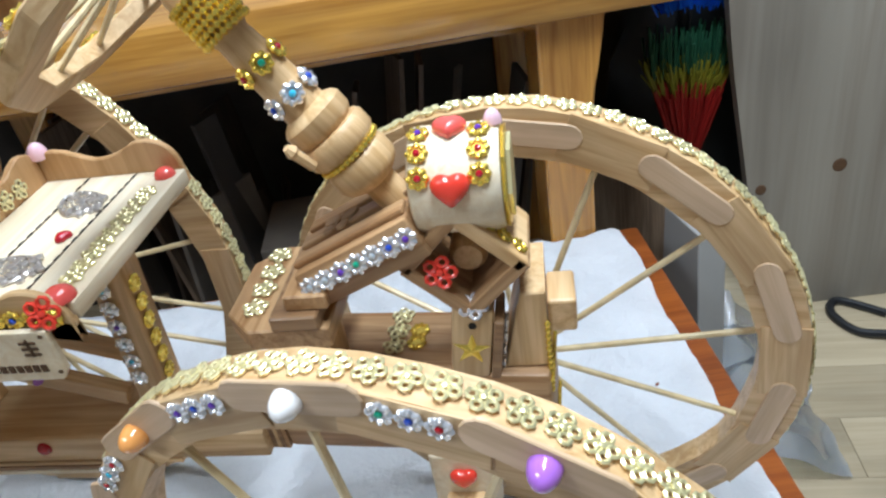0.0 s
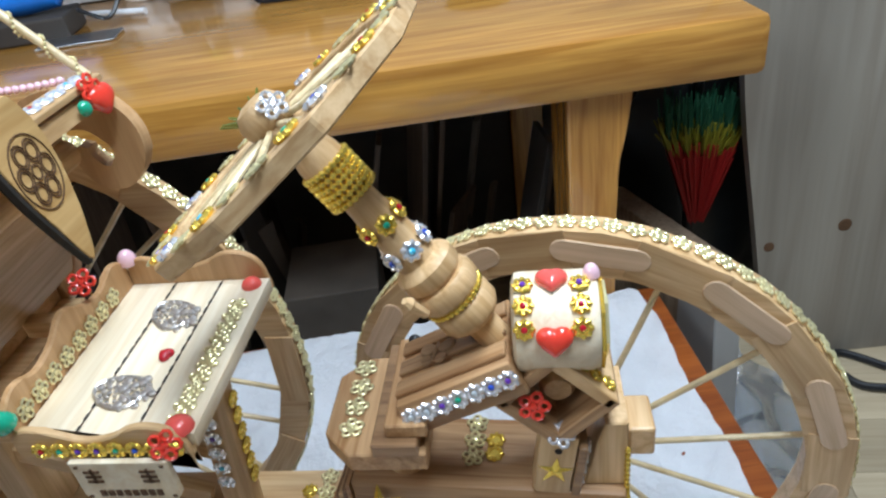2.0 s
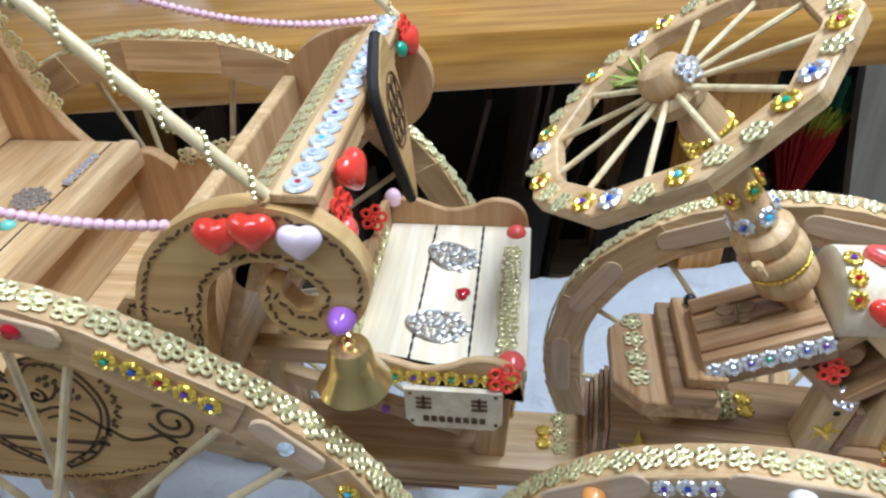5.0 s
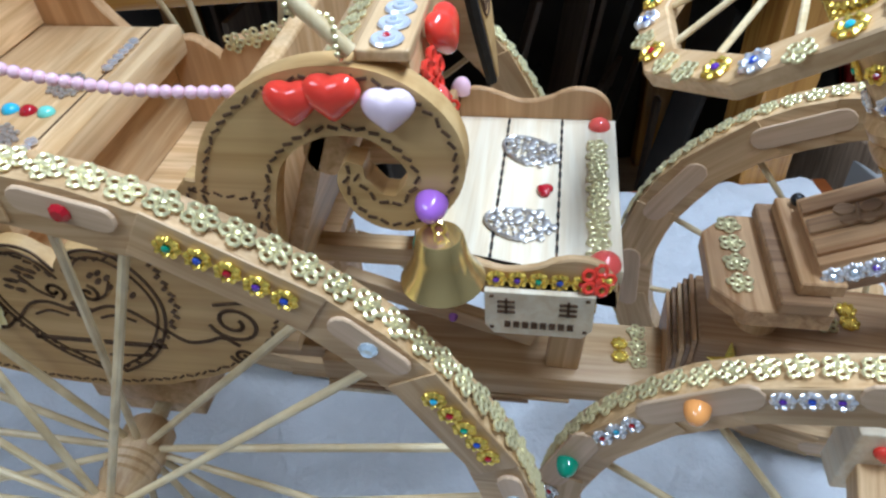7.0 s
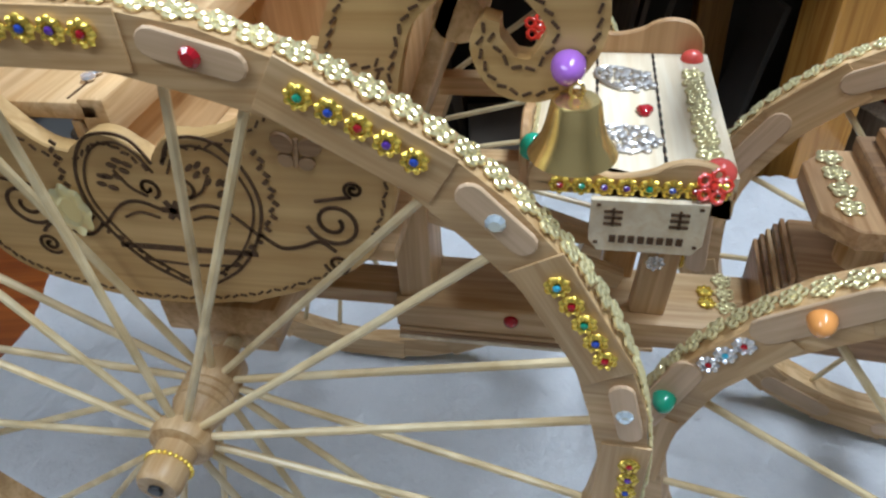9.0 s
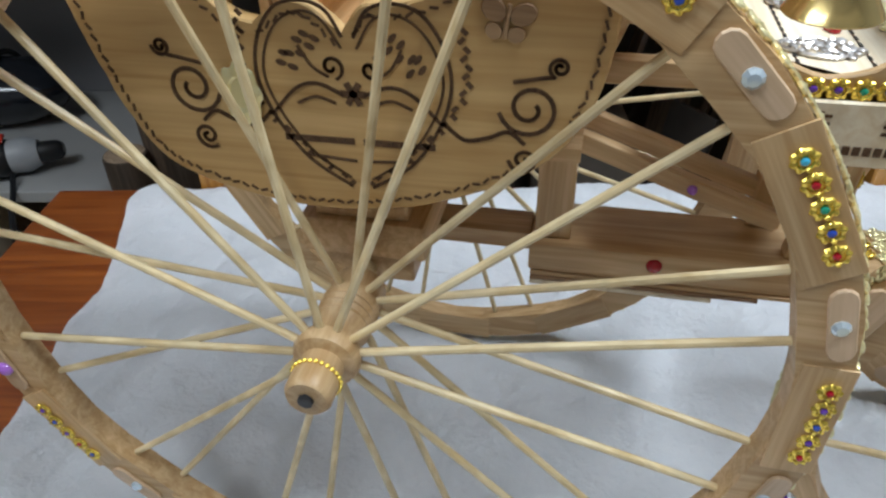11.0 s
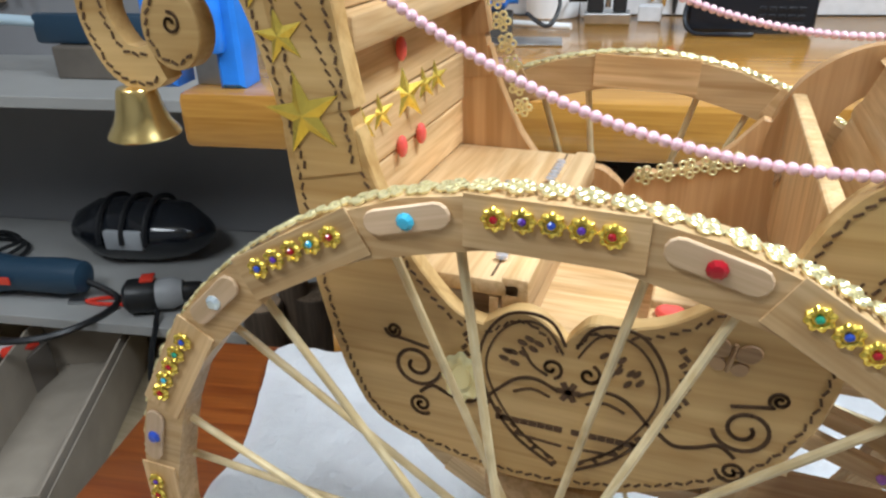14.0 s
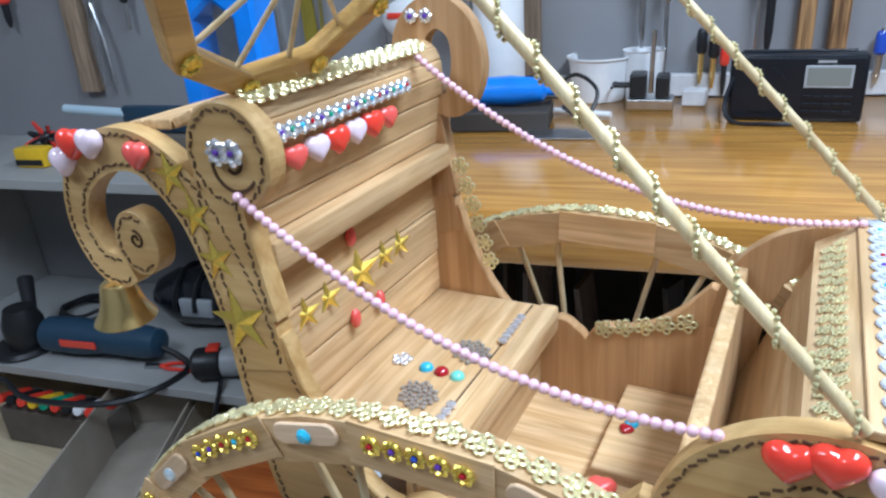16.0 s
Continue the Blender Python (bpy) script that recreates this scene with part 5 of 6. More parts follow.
    piece("gem", BIG["cyan"], c, facing((0.062, 0.216, 0.4022), (0, 0, 1)))
    piece("coral_heart", HEART_CORAL, c, facing((0.060, 0.140, 0.4022), (0, 0, 1), turn=0.9))


ornaments()


def bell(loc, s):
    prof = [(0.003, 0.0), (0.0125, -0.001), (0.0140, -0.003), (0.0160, -0.014), (0.0190, -0.024), (0.0235, -0.031), (0.0255, -0.0345), (0.0245, -0.0355), (0.020, -0.031), (0.010, -0.026)]
    b = part("bell", lathe([(r * s, h * s) for r, h in prof], 28), BRASS, carriage, "shiny small brass bell", True, Matrix.Translation(loc))
    bm = tube([(0.0035 * s * math.cos(a), 0, 0.004 * s + 0.0045 * s * math.sin(a)) for a in (2 * math.pi * k / 12 for k in range(12))], 0.0009, 6, None, True)
    part("bell_loop", bm, BRASS, b)
    part("clapper", ball(0.005 * s, None, (0, 0, -0.030 * s)), BRASS, b, "", True)


bell((0.218, 0.028, 0.485), 0.74)
bell((-0.238, 0.040, 0.556), 0.80)


def strand(a, b, sag, name):
    a, b = Vector(a), Vector(b)
    pts = []
    for k in range(61):
        t = k / 60
        p = a.lerp(b, t)
        p.z -= sag * 4 * t * (1 - t)
        pts.append(p)
    st = part(name, tube(pts, 0.0005, 4), PEARL, carriage, "drooping strand of pink pearls")
    total = sum((pts[k + 1] - pts[k]).length for k in range(60))
    n = int(total / 0.0052)
    mesh = finish("pearl", ball(0.0029, None, sub=2), PEARL, True)
    want, run, k = 0.0, 0.0, 0
    for j in range(n):
        want = total * (j + 0.5) / n
        while k < 59 and run + (pts[k + 1] - pts[k]).length < want:
            run += (pts[k + 1] - pts[k]).length
            k += 1
        ln = (pts[k + 1] - pts[k]).length
        piece("pearl", mesh, st, Matrix.Translation(pts[k].lerp(pts[k + 1], (want - run) / ln)))


strand((-0.112, YN - 0.004, 0.630), (0.138, YN + 0.003, 0.542), 0.026, "pearl_strand")
strand((-0.103, 0.222, 0.672), (0.194, 0.262, 0.563), 0.036, "pearl_strand")


def pole(a, b):
    a, b = Vector(a), Vector(b)
    p = part("canopy_pole", tube([a, b], 0.0031, 12), DOWEL, carriage, "slim dowel pole wound with gold beads", True)
    d = (b - a).normalized()
    u = d.cross(Vector((0, 1, 0))).normalized()
    w = d.cross(u)
    bm = bmesh.new()
    L = (b - a).length
    n = int(L / 0.0022)
    for k in range(n):
        s = (k + 0.5) / n * L
        ang = 2 * math.pi * s / 0.023
        ball(0.00135, bm, a + d * s + 0.0041 * (math.cos(ang) * u + math.sin(ang) * w), 1)
    part("gold_winding", bm, PALEGOLD, p, "", True)


pole((0.188, 0.040, 0.560), (-0.030, 0.040, 0.789))
pole((0.206, 0.272, 0.561), (-0.020, 0.274, 0.795))


def crest():
    """Ten-sided spoked ring leaning forward over the rolled top of the backrest."""
    m = Matrix.Translation((-0.064, 0.068, 0.745)) @ Matrix.Rotation(-0.13, 4, "Z") @ Matrix.Rotation(0.622, 4, "Y")
    bm = bmesh.new()
    R, r, th, cnt, turn = 0.088, 0.0735, 0.011, 10, -0.823
    at = lambda a, q, h: (h, math.sin(a) * q, -math.cos(a) * q)
    loops = [[bm.verts.new(at(turn + 2 * math.pi * k / cnt, q, h)) for k in range(cnt)] for q, h in ((R, 0), (R, -th), (r, -th), (r, 0))]
    for w in range(4):
        a, b = loops[w], loops[(w + 1) % 4]
        for k in range(cnt):
            bm.faces.new((a[k], a[(k + 1) % cnt], b[(k + 1) % cnt], b[k]))
    bmesh.ops.recalc_face_normals(bm, faces=bm.faces[:])
    bmesh.ops.bevel(bm, geom=bm.edges[:], offset=0.001, segments=1, affect="EDGES")
    gold = wood("golden_varnished_wood", (0.66, 0.40, 0.12), (0.48, 0.26, 0.06), "y", 0.3, 0.4)
    cr = part("crest_ring", bm, gold, carriage, "golden wooden ten-sided ring above the seat", m=m)
    for k in range(12):
        a = 2 * math.pi * (k + 0.4) / 12
        p, e = Vector((-th / 2, 0, 0)), Vector(at(a, 0.075, -th / 2))
        piece("spoke", SPOKE, cr, Matrix.Translation(p) @ (e - p).to_track_quat("Z", "Y").to_matrix().to_4x4() @ Matrix.Diagonal((0.6, 0.6, (e - p).length, 1)))
    part("hub", lathe([(0.010, -0.012), (0.016, -0.008), (0.016, 0.0), (0.010, 0.006)], 18, "x"), gold, cr, "", True)
    for k in range(cnt):
        a = turn + 2 * math.pi * k / cnt
        piece("gold_stud", CUP_GOLD, cr, facing(at(a, 0.080, 0.0003), (1, 0, 0)))


crest()


# ---- on and round the bench ----
def at_bench(x, y, z=0.416):
    """A place given in the bench's own axes."""
    return BX @ Vector((x, y, z))


def stood(name, label, category, x, y, z, turn=0.0, group=""):
    t = thing(name, label, category, (x, y, z), group)
    t.matrix_basis = Matrix.Translation((x, y, z)) @ Matrix.Rotation(radians(turn), 4, "Z")
    return t


RADIOBLACK = material("blue_black_plastic", (0.006, 0.009, 0.015), 0.32, bump=0.1)


def radio():
    t = stood("radio", "black portable radio with a grey display", "radio", 0.120, 1.165, 0.4165, 4)
    part("body", box(-0.108, 0.108, -0.022, 0.022, 0, 0.116, 0.006), RADIOBLACK, t, smooth=True)
    part("front_panel", box(-0.102, 0.102, -0.0245, -0.0222, 0.006, 0.110, 0.001), RADIOBLACK, t)
    part("display_frame", box(0.012, 0.086, -0.0265, -0.0247, 0.060, 0.098, 0.001), GREYPLASTIC, t)
    part("display", box(0.016, 0.082, -0.0272, -0.0267, 0.064, 0.094), SCREEN, t)
    button = finish("button", box(-0.006, 0.006, -0.0275, -0.0247, -0.003, 0.003, 0.0008), RADIOBLACK)
    for i in range(5):
        for j in range(3):
            piece("button", button, t, Matrix.Translation((0.018 + 0.016 * i, 0, 0.018 + 0.013 * j)))
    part("speaker_grille", lathe([(0.040, -0.0258), (0.040, -0.0247)], 28, "y", m=Matrix.Translation((-0.052, 0, 0.056))), RADIOBLACK, t)
    part("brand_bar", box(0.030, 0.058, -0.0252, -0.0246, 0.102, 0.106), GREYPLASTIC, t)
    part("antenna", tube([(-0.09, 0.01, 0.1175), (0.09, 0.01, 0.1175)], 0.0025, 8), RADIOBLACK, t)
    c = part("strap", tube(smooth_line([(-0.100, -0.02, 0.080), (-0.112, -0.035, 0.03), (-0.095, -0.055, 0.004), (-0.04, -0.062, 0.004), (0.005, -0.058, 0.004)], 5), 0.004, 6), RADIOBLACK, t, "black carrying strap", True)


radio()


def glue_gun():
    t = stood("heat_gun", "blue handheld hot-air tool with a black cable", "power tool", -0.36, 1.02, 0.4165, 14)
    # Dark brown box; its material also holds the shadow it stands in.
    part("stand_box", box(-0.11, 0.075, -0.055, 0.055, 0, 0.038, 0.004), UNDERBOARD, t, "dark brown box")
    part("barrel", lathe([(0.012, -0.10), (0.024, -0.09), (0.028, 0.0), (0.022, 0.06), (0.012, 0.068), (0.012, 0.085)], 18, "x", m=Matrix.Translation((0, 0, 0.067))), BLUEPLASTIC, t, smooth=True)
    part("grip", box(-0.085, -0.045, -0.016, 0.016, 0.0385, 0.10, 0.006), BLUEPLASTIC, t, smooth=True)
    part("cable", tube(smooth_line([(0.08, 0, 0.067), (0.12, 0.02, 0.09), (0.16, 0.01, 0.06), (0.14, -0.03, 0.02), (0.10, -0.05, 0.045)], 6), 0.004, 6), BLACK, t, "", True)
    p = stood("steel_plate", "scuffed grey steel plate lying on the bench", "plate", -0.245, 0.965, 0.4165, 12)
    part("blade", box(-0.065, 0.065, -0.035, 0.035, 0, 0.004, 0.001), STEEL, p)
    w = stood("white_tube", "white plastic tube lying on the bench", "tube", -0.28, 1.12, 0.4165, -8)
    part("pipe", tube([(-0.10, 0, 0.007), (0.09, 0, 0.007)], 0.0065, 10), WHITEPLASTIC, w, "", True)


glue_gun()


def small_vise():
    t = stood("bench_vise", "small grey bench vise holding a drill bit", "vise", -0.140, 1.215, 0.4165, 8)
    part("base", box(-0.045, 0.045, -0.03, 0.03, 0, 0.022, 0.003), STEEL, t)
    part("jaw", box(-0.040, -0.008, -0.025, 0.025, 0.0225, 0.070, 0.004), BLACK, t)
    part("jaw", box(0.010, 0.036, -0.025, 0.025, 0.0225, 0.066, 0.004), BLACK, t)
    part("screw", tube([(-0.075, 0, 0.045), (-0.041, 0, 0.045)], 0.006, 8), BLACK, t)
    part("handle", tube([(-0.073, -0.03, 0.045), (-0.073, 0.03, 0.045)], 0.003, 8), BLACK, t)
    part("drill_bit", tube([(0.0, 0, 0.030), (0.002, 0, 0.15)], 0.005, 6), STEEL, t)
    k = stood("clear_tub", "cloudy white plastic tub", "tub", -0.265, 1.29, 0.4165, 10)
    bm = lathe([(0.055, 0), (0.066, 0.085), (0.070, 0.088), (0.070, 0.092), (0.063, 0.090), (0.053, 0.003)], 24)
    part("shell", bm, WHITEPLASTIC, k, "", True)
    j = stood("white_pot", "white plastic pot standing behind the vise", "pot", -0.175, 1.30, 0.4165)
    part("shell", lathe([(0.035, 0), (0.042, 0.10), (0.044, 0.102), (0.038, 0.10), (0.032, 0.003)], 22), WHITEPLASTIC, j, "", True)


small_vise()


def ledge():
    # a white batten along the foot of the wall behind the bench
    tagged(part("trim", box(-0.70, 0.70, 0.722, 0.744, 0.4165, 0.462, 0.002), GREYWHITE, m=BX), "white batten along the wall behind the bench", "trim", kind="structure")
    m = finish("batten_block", box(-0.022, 0.022, -0.02, 0.02, 0, 0.03, 0.002), GREYWHITE)
    b = new("wooden_block", m)
    b.location = at_bench(-0.05, 0.645, 0.4166)
    tagged(b, "small white block on the bench", "block")


ledge()


def hung_tool(x, z_top, length, grip_mat, shaft_mat, r=0.008, label="", category="hand tool", name="screwdriver"):
    p = at_bench(x, 0.722, z_top)
    t = thing(name, label, category, p)
    part("nail", tube([(0, 0.025, 0.0), (0, -0.012, 0.004)], 0.002, 6), STEEL, t)
    part("handle", lathe([(r * 0.7, 0), (r, -0.006), (r * 1.1, -0.4 * length), (r * 0.7, -0.45 * length)], 12, m=Matrix.Translation((0, -0.008, 0))), grip_mat, t, "", True)
    part("shaft", lathe([(r * 0.62, -0.45 * length), (r * 0.60, -0.80 * length), (r * 0.30, -length)], 10, m=Matrix.Translation((0, -0.008, 0))), shaft_mat, t)


for x, zt, ln, g, sh, r, lab in ((-0.160, 0.72, 0.20, material("green_handle", (0.02, 0.22, 0.08), 0.35), STEEL, 0.012, "green-handled file hanging on the wall"),
                                 (-0.112, 0.73, 0.27, STEEL, STEEL, 0.008, "dark steel drill bit hanging on the wall"),
                                 (-0.040, 0.555, 0.11, BLACK, BRASS, 0.010, "black driver with a brass ferrule hanging on the wall"),
                                 (-0.016, 0.545, 0.11, BLACK, BRASS, 0.010, "black driver with a brass ferrule hanging on the wall"),
                                 (0.006, 0.530, 0.11, RED, BLACK, 0.009, "red-handled driver hanging on the wall"),
                                 (0.082, 0.72, 0.22, BLACK, BLACK, 0.014, "dark gripped tool hanging on the wall"),
                                 (0.060, 0.74, 0.26, WHITEPLASTIC, STEEL, 0.005, "thin steel scriber hanging on the wall"),
                                 (0.283, 0.540, 0.10, BLUE, STEEL, 0.011, "clear blue screwdriver hanging on the wall"),
                                 (-1.835, 0.730, 0.11, RED, BLACK, 0.016, "red-handled snips hanging on the wall"),
                                 (-1.440, 0.720, 0.12, BLACK, STEEL, 0.010, "black-handled chisel hanging on the wall"),
                                 (-0.52, 0.80, 0.30, STEEL, STEEL, 0.010, "steel snips hanging on the wall")):
    hung_tool(x, zt, ln, g, sh, r, lab)


def wall_batten(x, w, z0, z1, mat, label):
    b = part("wooden_batten", box(x - w / 2, x + w / 2, 0.715, 0.742, z0, z1, 0.002), mat, m=BX)
    tagged(b, label, "batten", "battens on the wall")


BURNTWOOD = wood("scorched_batten", (0.42, 0.24, 0.10), (0.10, 0.045, 0.018), "z", 0.5, 0.1, 0.1, 0.8)
wall_batten(0.148, 0.030, 0.465, 0.95, BURNTWOOD, "scorched brown batten on the wall")
wall_batten(0.207, 0.032, 0.465, 0.95, BURNTWOOD, "scorched brown batten on the wall")
wall_batten(-0.395, 0.042, 0.465, 0.95, SCRAP, "dark wooden batten on the wall")
wall_batten(-0.922, 0.044, 0.465, 0.95, wood("olive_painted_batten", (0.30, 0.24, 0.03), (0.22, 0.17, 0.02), "z", 0.4, 0.2), "olive yellow batten on the wall")


def blue_clamp():
    x, y, _ = at_bench(-0.695, 0.050)
    t = stood("band_clamp", "bright blue plastic clamp frame standing on the bench", "clamp", x, y, 0.4165, 10)
    out = [(-0.082, 0.0), (-0.082, 0.30), (-0.06, 0.355), (0.0, 0.375), (0.06, 0.355), (0.078, 0.30), (0.078, 0.0), (0.036, 0.0), (0.036, 0.255), (0.0, 0.280), (-0.04, 0.255), (-0.04, 0.0)]
    part("frame", plate([(p[0] * 0.86 - 0.012, p[1]) for p in out], -0.03, 0.03, 0.006), BLUEPLASTIC, t, smooth=True)
    part("blade", box(-0.026, 0.010, -0.006, 0.006, 0.0, 0.275, 0.001), STEEL, t)
    part("grip", lathe([(0.012, 0.05), (0.016, 0.06), (0.016, 0.12), (0.012, 0.13)], 14, m=Matrix.Translation((0.022, -0.03, 0))), BLUEPLASTIC, t, "", True)
    j = stood("white_canister", "tall plain white plastic canister on the bench", "canister", -0.443, 1.165, 0.4165)
    part("shell", lathe([(0.048, 0), (0.052, 0.008), (0.052, 0.25), (0.044, 0.27), (0.044, 0.30)], 24), WHITEPLASTIC, j, "", True)
    k = thing("dust_mask", "white dust mask with a red band hung on the wall", "mask", (-0.675, 1.195, 0.60))
    part("cup", ball(0.05, None, (0, 0, 0), 3, (1.3, 0.5, 0.9)), WHITEPLASTIC, k, "", True)
    part("band", box(-0.040, 0.040, -0.026, -0.018, 0.002, 0.016, 0.003), RED, k, "red band", True)
    part("nail", tube([(0, 0.0, 0.035), (0, 0.05, 0.036)], 0.002, 6), STEEL, k)


blue_clamp()


def shelves():
    s = thing("shelf_unit", "grey painted tool shelf beside the bench", "shelf", at_bench(-1.35, 0.5, -0.36))
    m = Matrix.Translation(-Vector(s.location)) @ BX
    part("shelf_board", box(-2.05, -0.745, 0.255, 0.742, -0.185, -0.160, 0.002), SHELFPAINT, s, m=m)
    part("shelf_board", box(-2.05, -0.765, 0.345, 0.742, 0.285, 0.310, 0.002), SHELFPAINT, s, m=m)
    part("back_panel", box(-2.05, -0.745, 0.7425, 0.7445, -0.159, 0.90), WALLPAINT, s, m=m)
    part("upright", box(-2.05, -2.02, 0.30, 0.74, -0.355, -0.186), SHELFPAINT, s, m=m)
    part("upright", box(-0.785, -0.75, 0.30, 0.74, -0.355, -0.186), SHELFPAINT, s, m=m)
    part("upright", box(-2.05, -2.02, 0.36, 0.74, -0.159, 0.284), SHELFPAINT, s, m=m)


shelves()
SZ = -0.1598


def grinder():
    t = stood("angle_grinder", "dark blue angle grinder lying on the shelf", "power tool", -1.484, 0.70, SZ, 12)
    t.scale = (1.5, 1.5, 1.5)
    part("body", lathe([(0.020, -0.06), (0.030, -0.05), (0.032, 0.02), (0.026, 0.06), (0.028, 0.14), (0.024, 0.17), (0.014, 0.175)], 18, "x", m=Matrix.Translation((0.02, 0, 0.036))), NAVY, t, "", True)
    part("head", lathe([(0.028, 0.0), (0.034, 0.012), (0.034, 0.05), (0.024, 0.078)], 18, m=Matrix.Translation((-0.085, 0, 0.004))), BLACK, t, "", True)
    part("guard", lathe([(0.052, 0.0), (0.056, 0.006), (0.05, 0.012)], 24, m=Matrix.Translation((-0.095, 0, 0.0))), BLACK, t, "", True)
    part("side_handle", tube([(-0.085, 0.02, 0.05), (-0.13, 0.07, 0.10)], [0.010, 0.014], 10), BLACK, t, "", True)
    part("label_strip", box(0.02, 0.09, -0.0335, -0.031, 0.034, 0.046), RED, t, "red stripe")
    part("cable", tube(smooth_line([(0.19, 0, 0.03), (0.25, -0.02, 0.006), (0.20, -0.12, 0.006), (0.05, -0.14, 0.006), (-0.05, -0.10, 0.006), (-0.10, -0.14, 0.006)], 6), 0.005, 6), BLACK, t, "", True)


grinder()


def tool_bag():
    t = stood("welding_mask", "glossy black welding mask with straps on the shelf", "mask", -1.22, 0.97, SZ, 12)
    bm = ball(0.10, None, (0, 0, 0.078), 3, (1.95, 0.85, 0.80))
    for v in bm.verts:
        v.co += Vector(v.co).normalized() * 0.020 * noise.noise(Vector(v.co) * 16)
    part("shell", bm, material("glossy_black", (0.012, 0.014, 0.018), 0.16, 0, 0.4, mottle=0.3), t, "", True)
    part("visor", box(-0.05, 0.05, -0.088, -0.070, 0.06, 0.11, 0.006), GREYPLASTIC, t, "", True)
    for k in range(3):
        a = -0.06 + 0.06 * k
        part("strap", tube([(a, 0.092 * math.cos(q), 0.078 + 0.088 * math.sin(q)) for q in (math.pi * j / 12 for j in range(13))], 0.007, 6), BLACK, t, "", True)
    d = stood("cordless_drill", "black and grey cordless drill with a red cap", "power tool", -1.005, 0.765, SZ, 30)
    part("body", lathe([(0.026, -0.07), (0.038, -0.06), (0.040, -0.01), (0.034, 0.0)], 18, "x", m=Matrix.Translation((0, 0, 0.042))), BLACK, d, "", True)
    part("collar", lathe([(0.034, 0.0005), (0.036, 0.03), (0.026, 0.055)], 18, "x", m=Matrix.Translation((0, 0, 0.042))), GREYPLASTIC, d, "grey collar", True)
    part("chuck", lathe([(0.022, 0.0555), (0.020, 0.09), (0.012, 0.10)], 14, "x", m=Matrix.Translation((0, 0, 0.042))), BLACK, d, "", True)
    part("cap", box(-0.03, 0.0, -0.016, 0.016, 0.079, 0.088, 0.003), RED, d, "red cap", True)
    part("wrist_strap", tube(smooth_line([(0.0, -0.036, 0.02), (0.0, -0.075, 0.0), (-0.005, -0.125, -0.03), (-0.012, -0.150, -0.09), (-0.008, -0.148, -0.14)], 5), 0.006, 4), BLACK, d, "black wrist strap")
    p = stood("pliers", "red-handled pliers on the shelf", "pliers", -1.19, 0.735, SZ, 20)
    for sgn in (-1, 1):
        part("handle", tube(smooth_line([(0, 0, 0.006), (0.03, sgn * 0.012, 0.006), (0.10, sgn * 0.018, 0.006)], 4), 0.005, 6), RED, p, "", True)
    part("jaw", box(-0.04, 0.0, -0.008, 0.008, 0.001, 0.011, 0.002), STEEL, p)


tool_bag()


def upper_items():
    z = 0.3102
    t = stood("tape_measure", "yellow tape measure on the upper shelf", "tape measure", -1.545, 0.80, z, 12)
    part("case", box(-0.045, 0.045, -0.022, 0.022, 0, 0.05, 0.008), YELLOW, t, "", True)
    part("band", box(-0.04, 0.04, -0.0235, -0.0222, 0.008, 0.022), BLACK, t)
    s = stood("handsaw", "saw with a pale blue tube handle and navy guard", "saw", -1.22, 0.93, z, 8)
    part("guard", box(-0.11, 0.17, -0.012, 0.012, 0.07, 0.135, 0.010), NAVY, s, "", True)
    part("handle", tube([(-0.29, 0, 0.125), (-0.09, 0, 0.115)], 0.012, 12), material("pale_blue_tube", (0.45, 0.58, 0.66), 0.35), s, "pale blue tube handle", True)
    part("foot", box(-0.06, 0.10, -0.03, 0.03, 0.0, 0.069, 0.004), DARKCARD, s)
    c = stood("cable_bundle", "tangle of red and black leads", "cable", -1.62, 0.90, z)
    for i, mat in enumerate((RED, BLACK, RED, BLACK, RED)):
        pts = smooth_line([(0.10 * noise.noise((i * 3.1, k, 0)) * 2.6, 0.05 * noise.noise((k, i * 2.3, 4)) * 2, 0.012 + 0.055 * abs(noise.noise((k * 1.3, i, 9))) * 2) for k in range(7)], 6)
        part("lead", tube(pts, 0.005, 6), mat, c, "", True)
    for i, (xx, mat) in enumerate(((-1.02, STEEL), (-1.545, STEEL), (-1.20, BLACK))):
        p = at_bench(xx, 0.715, 0.72 if i == 1 else 0.80)
        h = thing("hanging_pliers", "long steel pliers hanging over the shelf", "pliers", p)
        part("jaw", box(-0.008, 0.008, -0.012, 0.0, -0.05, 0.02, 0.002), mat, h)
        part("handle", tube([(-0.003, -0.01, -0.05), (-0.02, -0.012, -0.14), (-0.01, -0.012, -0.26)], 0.006, 8), mat, h, "", True)
        part("handle", tube([(0.003, -0.01, -0.05), (0.025, -0.012, -0.14), (0.03, -0.012, -0.26)], 0.006, 8), mat, h, "", True)
        part("nail", tube([(0, 0.028, 0.015), (0, -0.016, 0.018)], 0.002, 6), STEEL, h)


upper_items()


def wall_tools():
    wall_batten(-1.625, 0.056, 0.440, 0.95, SCRAP, "dark brown batten on the wall above the shelf")
    for x, z, ln, mat, lab in ((-0.90, 0.90, 0.32, STEEL, "long steel rule hanging on the wall"), (-0.80, 0.92, 0.30, YELLOW, "yellow-handled tool hanging on the wall"), (-0.43, 0.90, 0.30, WHITEPLASTIC, "white-handled brush hanging on the wall")):
        hung_tool(x, z, ln, mat, STEEL, 0.011, lab, "hand tool", "hanging_tool")
    c = stood("cable_coil", "coil of black cable on the shelf", "cable", -1.62, 0.86, SZ)
    for k in range(3):
        part("loop", tube([((0.09 - 0.01 * k) * math.cos(a), (0.07 - 0.006 * k) * math.sin(a), 0.008 + 0.012 * k + 0.004 * math.sin(3 * a + k)) for a in (2 * math.pi * q / 26 for q in range(26))], 0.0055, 6, None, True), BLACK, c, "", True)


